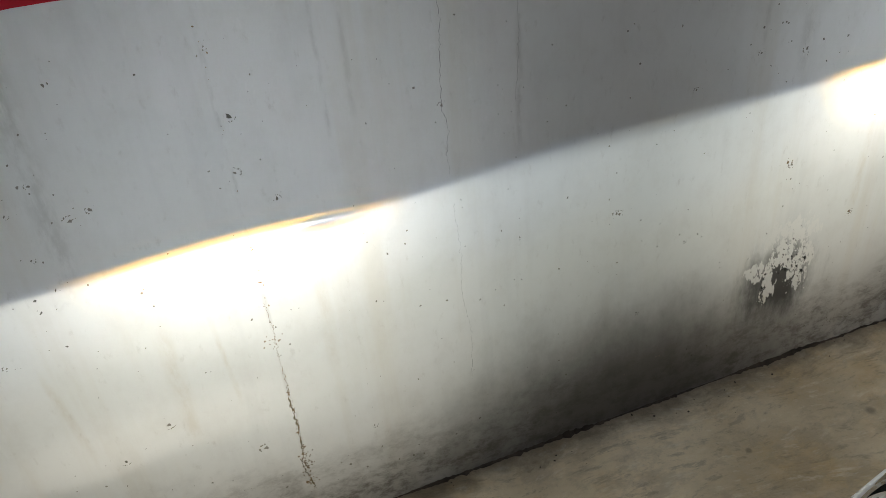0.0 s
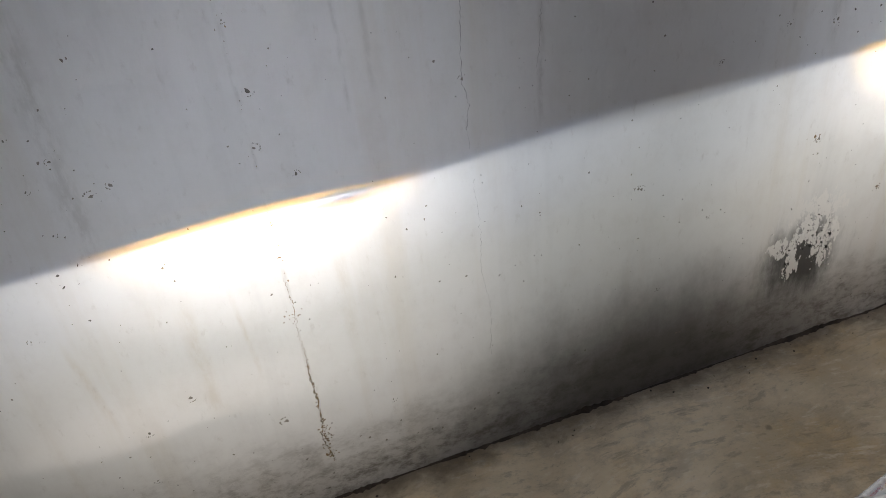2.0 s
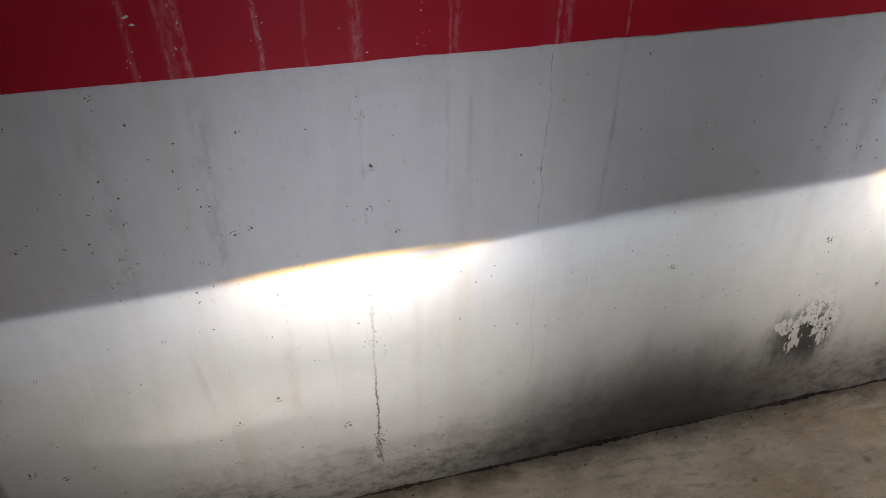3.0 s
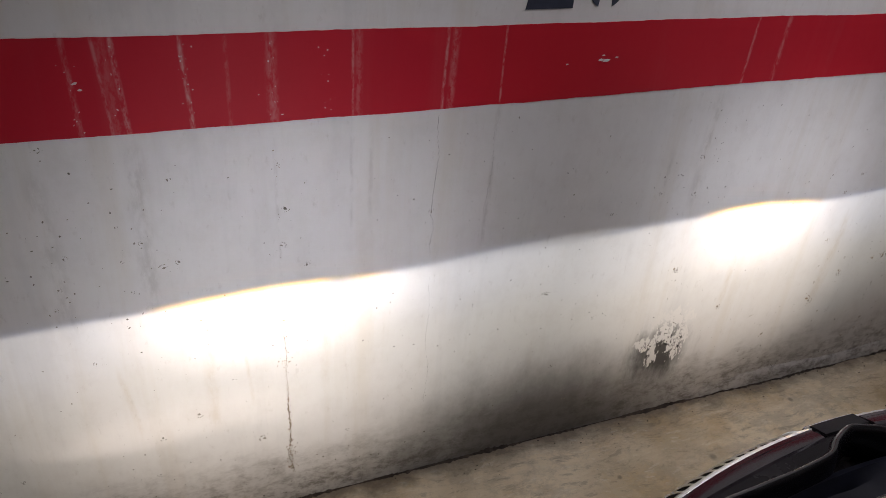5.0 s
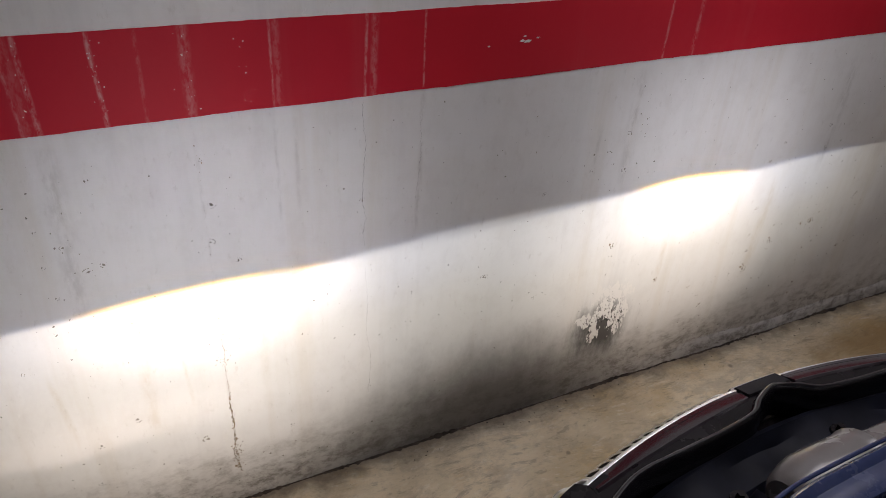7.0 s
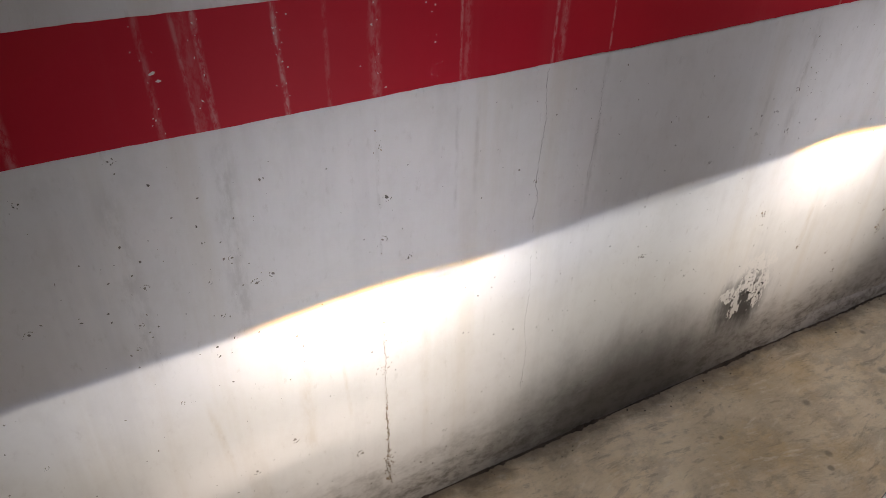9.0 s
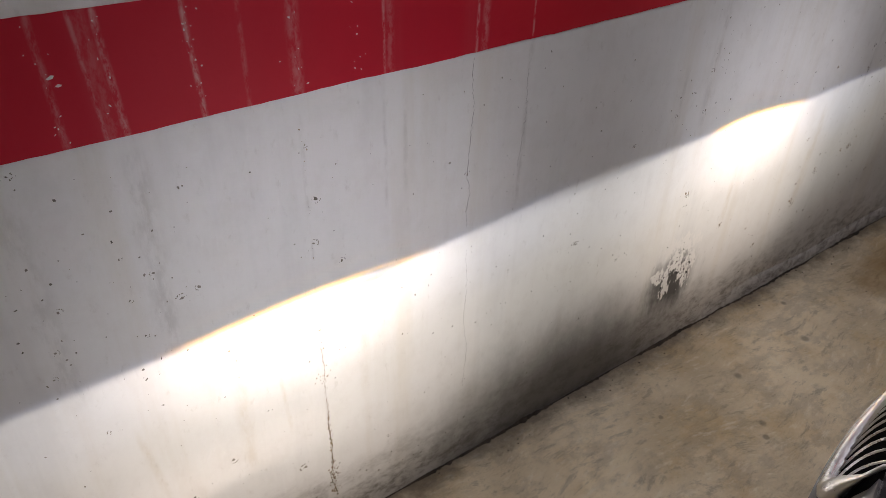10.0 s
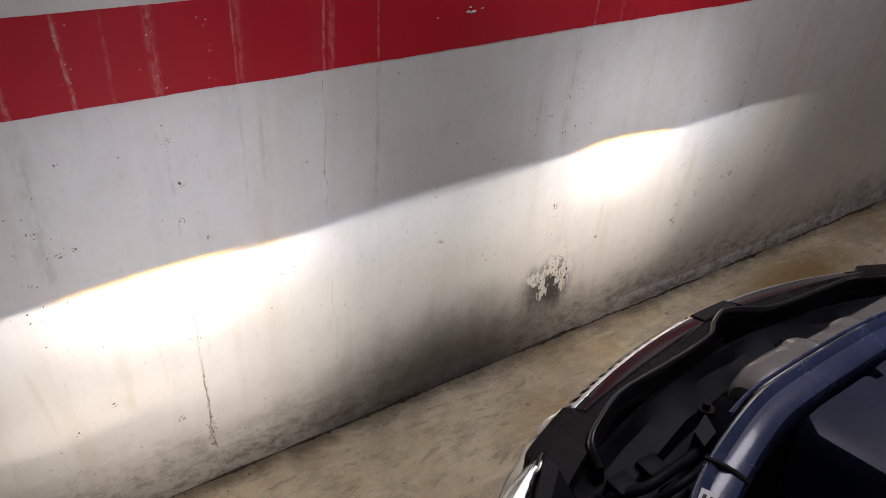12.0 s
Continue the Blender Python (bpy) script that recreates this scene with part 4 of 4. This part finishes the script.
    for s, y, h in ((-0.415, -0.945, 0.065), (-0.345, -0.935, 0.05), (-0.36, -0.99, 0.06)):
        bm = bmesh.new()
        box(bm, (CAR_X + s, y - 0.016, 0.70), (CAR_X + s + 0.036, y + 0.016, 0.70 + h), 0.004)
        part("connector_block", bm, BAY, car)
    bm = bmesh.new()
    sheet(bm, [(CAR_X - 0.262, -0.965, 0.775), (CAR_X - 0.225, -0.955, 0.775), (CAR_X - 0.215, -0.925, 0.780), (CAR_X - 0.255, -0.94, 0.778)], (0, 0, -1), 0.05)
    part("bracket", bm, BLACK, car, "grey metal bracket")


engine_bay()


def headlamp(side, which):
    """Swept lamp: housing, clear cover, projector with its cut-off shield, added glowing strip."""
    tip, tail = 0.472, 0.86
    lamp = LAMPS[which][0]
    front_line, back_line = [], []
    for i in range(25):
        s = side * (tip + (tail - tip) * i / 24)
        front_line.append(P(s, 0.020 - 0.022 * min(1, i / 6), 0.774 - 0.03 * i / 24))
        back_line.append(P(s, 0.030 + 0.060 * min(1, i / 12), 0.784 + 0.03 * i / 24))
    lower = [p + Vector((0, 0.03 * math.sin(math.pi * i / 24), -0.12 * min(1, 0.25 + i / 10))) for i, p in enumerate(front_line)]
    bm = bmesh.new()
    rings = []
    for f, b, l in zip(front_line, back_line, lower):
        rings.append([l, (f + l) / 2 + Vector((0, 0.008, 0)), f, (f + b) / 2 + Vector((0, 0, 0.006)), b])
    loft(bm, rings, closed=False)
    cover = part("lamp_cover", bm, GLASS, None)
    solid = cover.modifiers.new("thickness", "SOLIDIFY")
    solid.thickness = 0.003
    cover.visible_shadow = False
    bm = bmesh.new()
    rings = []
    for f, b, l in zip(front_line, back_line, lower):
        deep = Vector((0, -0.14, 0))
        rings.append([l + Vector((0, -0.005, -0.004)), l + deep, b + Vector((0, -0.05, -0.01)), b + Vector((0, -0.030, 0.004)), b + Vector((0, -0.004, 0.003)), b + Vector((0, -0.006, -0.015)), l + deep * 0.7 + Vector((0, 0, 0.02))])
    loft(bm, rings)
    lampset = part("headlamp", bm, BLACK, car, "lit projector headlamp with a clear cover")
    cover.parent = lampset
    tagged(cover, "clear plastic lamp cover")
    # added strip that glows in place of the light scattered in here
    bm = bmesh.new()
    tube(bm, [f.lerp(b, 0.55) + Vector((0, 0, -0.006)) for f, b in zip(front_line[1:], back_line[1:])], [min(0.017, 0.003 + 0.0016 * i) for i in range(24)], 10, 0.4)
    part("inner_glow_strip", bm, INNER_GLOW, lampset, "glowing white strip for light scattered inside the lamp")
    # projector barrel behind the lamp and the shield in front of it
    c = Vector((lamp, LAMP_Y, 0.68))
    bm = bmesh.new()
    for r0, r1, y0, y1 in ((0.040, 0.034, -0.012, 0.0), (0.034, 0.034, -0.09, -0.012)):
        ring = lambda r, y: [c + Vector((r * math.cos(w), y, r * math.sin(w))) for w in (2 * math.pi * k / 28 for k in range(28))]
        loft(bm, [ring(r0, y0), ring(r1, y1)], caps=y0 < -0.05)
    part("projector", bm, STEEL, lampset, "metal projector barrel")
    bm = bmesh.new()
    scale = SHIELD / -LAMP_Y
    low, count = [], 240
    for i in range(count + 1):
        x = lamp - 1.75 + 3.5 * i / count
        z = cutoff(x, which)
        low.append((lamp + (x - lamp) * scale, c.z + (z - c.z) * scale))
    y = LAMP_Y + SHIELD
    rows = [[(x, y, z) for x, z in low], [(x, y + 0.0004, z + 0.0004) for x, z in low], [(x, y + 0.0004, z + 0.055) for x, z in low], [(x, y, z + 0.055) for x, z in low]]
    loft(bm, [list(r) for r in zip(*rows)])
    part("beam_shield", bm, INK, lampset, soft=False)
    if which == 0:    # tinted panes, no real lamp part, added to dim a sliver of the beam
        for k in range(3):
            low = [(0.055 + 0.012 * k, 0.643), (0.08 + 0.010 * k, 0.634 + 0.002 * k), (0.112 + 0.005 * k, 0.632 + 0.002 * k), (0.15, 0.634 + 0.002 * k), (0.185, 0.642), (0.150, 0.646 - 0.001 * k), (0.11, 0.649 - 0.001 * k)]
            bm = bmesh.new()
            sheet(bm, [(lamp + (x - lamp) * scale, y - 0.001 - 0.0006 * k, c.z + (z - c.z) * scale) for x, z in low], (0, 1, 0), 0.0002)
            part("beam_filter", bm, BLUISH, lampset, soft=False)


def baffle():
    """Plate added beside the projector, no lamp part; its edge shapes the band on the wall."""
    scale = BAFFLE / -FOOT.y
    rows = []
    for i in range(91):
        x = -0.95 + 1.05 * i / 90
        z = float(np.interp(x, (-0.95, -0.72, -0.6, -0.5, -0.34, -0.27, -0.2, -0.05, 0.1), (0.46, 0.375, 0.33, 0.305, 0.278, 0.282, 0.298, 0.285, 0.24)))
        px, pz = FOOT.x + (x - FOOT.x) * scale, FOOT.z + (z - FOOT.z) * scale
        y = FOOT.y + BAFFLE
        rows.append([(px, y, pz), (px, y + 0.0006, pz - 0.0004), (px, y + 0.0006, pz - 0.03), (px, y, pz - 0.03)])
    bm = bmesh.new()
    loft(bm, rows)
    part("band_baffle", bm, BLACK, car, soft=False)


baffle()
headlamp(-1, 0)
headlamp(1, 1)


def fenders():
    for side in (-1, 1):
        bm = bmesh.new()
        rings = []
        for i in range(25):
            y = -1.13 - 0.85 * i / 24
            edge = 0.90 + 0.03 * min(1, i / 8)
            top = 0.80 + 0.11 * i / 24
            prof = [(edge - 0.13, top - 0.05), (edge - 0.12, top + 0.005), (edge - 0.06, top), (edge - 0.015, top - 0.05), (edge, top - 0.15), (edge - 0.01, top - 0.26), (edge - 0.04, top - 0.26), (edge - 0.08, top - 0.12)]
            rings.append([(CAR_X + side * s, y, z) for s, z in prof])
        loft(bm, rings)
        part("front_wing", bm, PAINT, car, "graphite painted front wing")
        wheel_x = CAR_X + side * 0.80
        bm = bmesh.new()
        ring = lambda r, x: [Vector((x, -1.62 + r * math.cos(w), 0.33 + r * math.sin(w))) for w in (2 * math.pi * k / 48 for k in range(48))]
        loft(bm, [ring(0.22, wheel_x - 0.10), ring(0.30, wheel_x - 0.11), ring(0.328, wheel_x - 0.09), ring(0.33, wheel_x), ring(0.328, wheel_x + 0.09), ring(0.30, wheel_x + 0.11), ring(0.22, wheel_x + 0.10)])
        part("tyre", bm, RUBBER, car, "black tyre")


fenders()
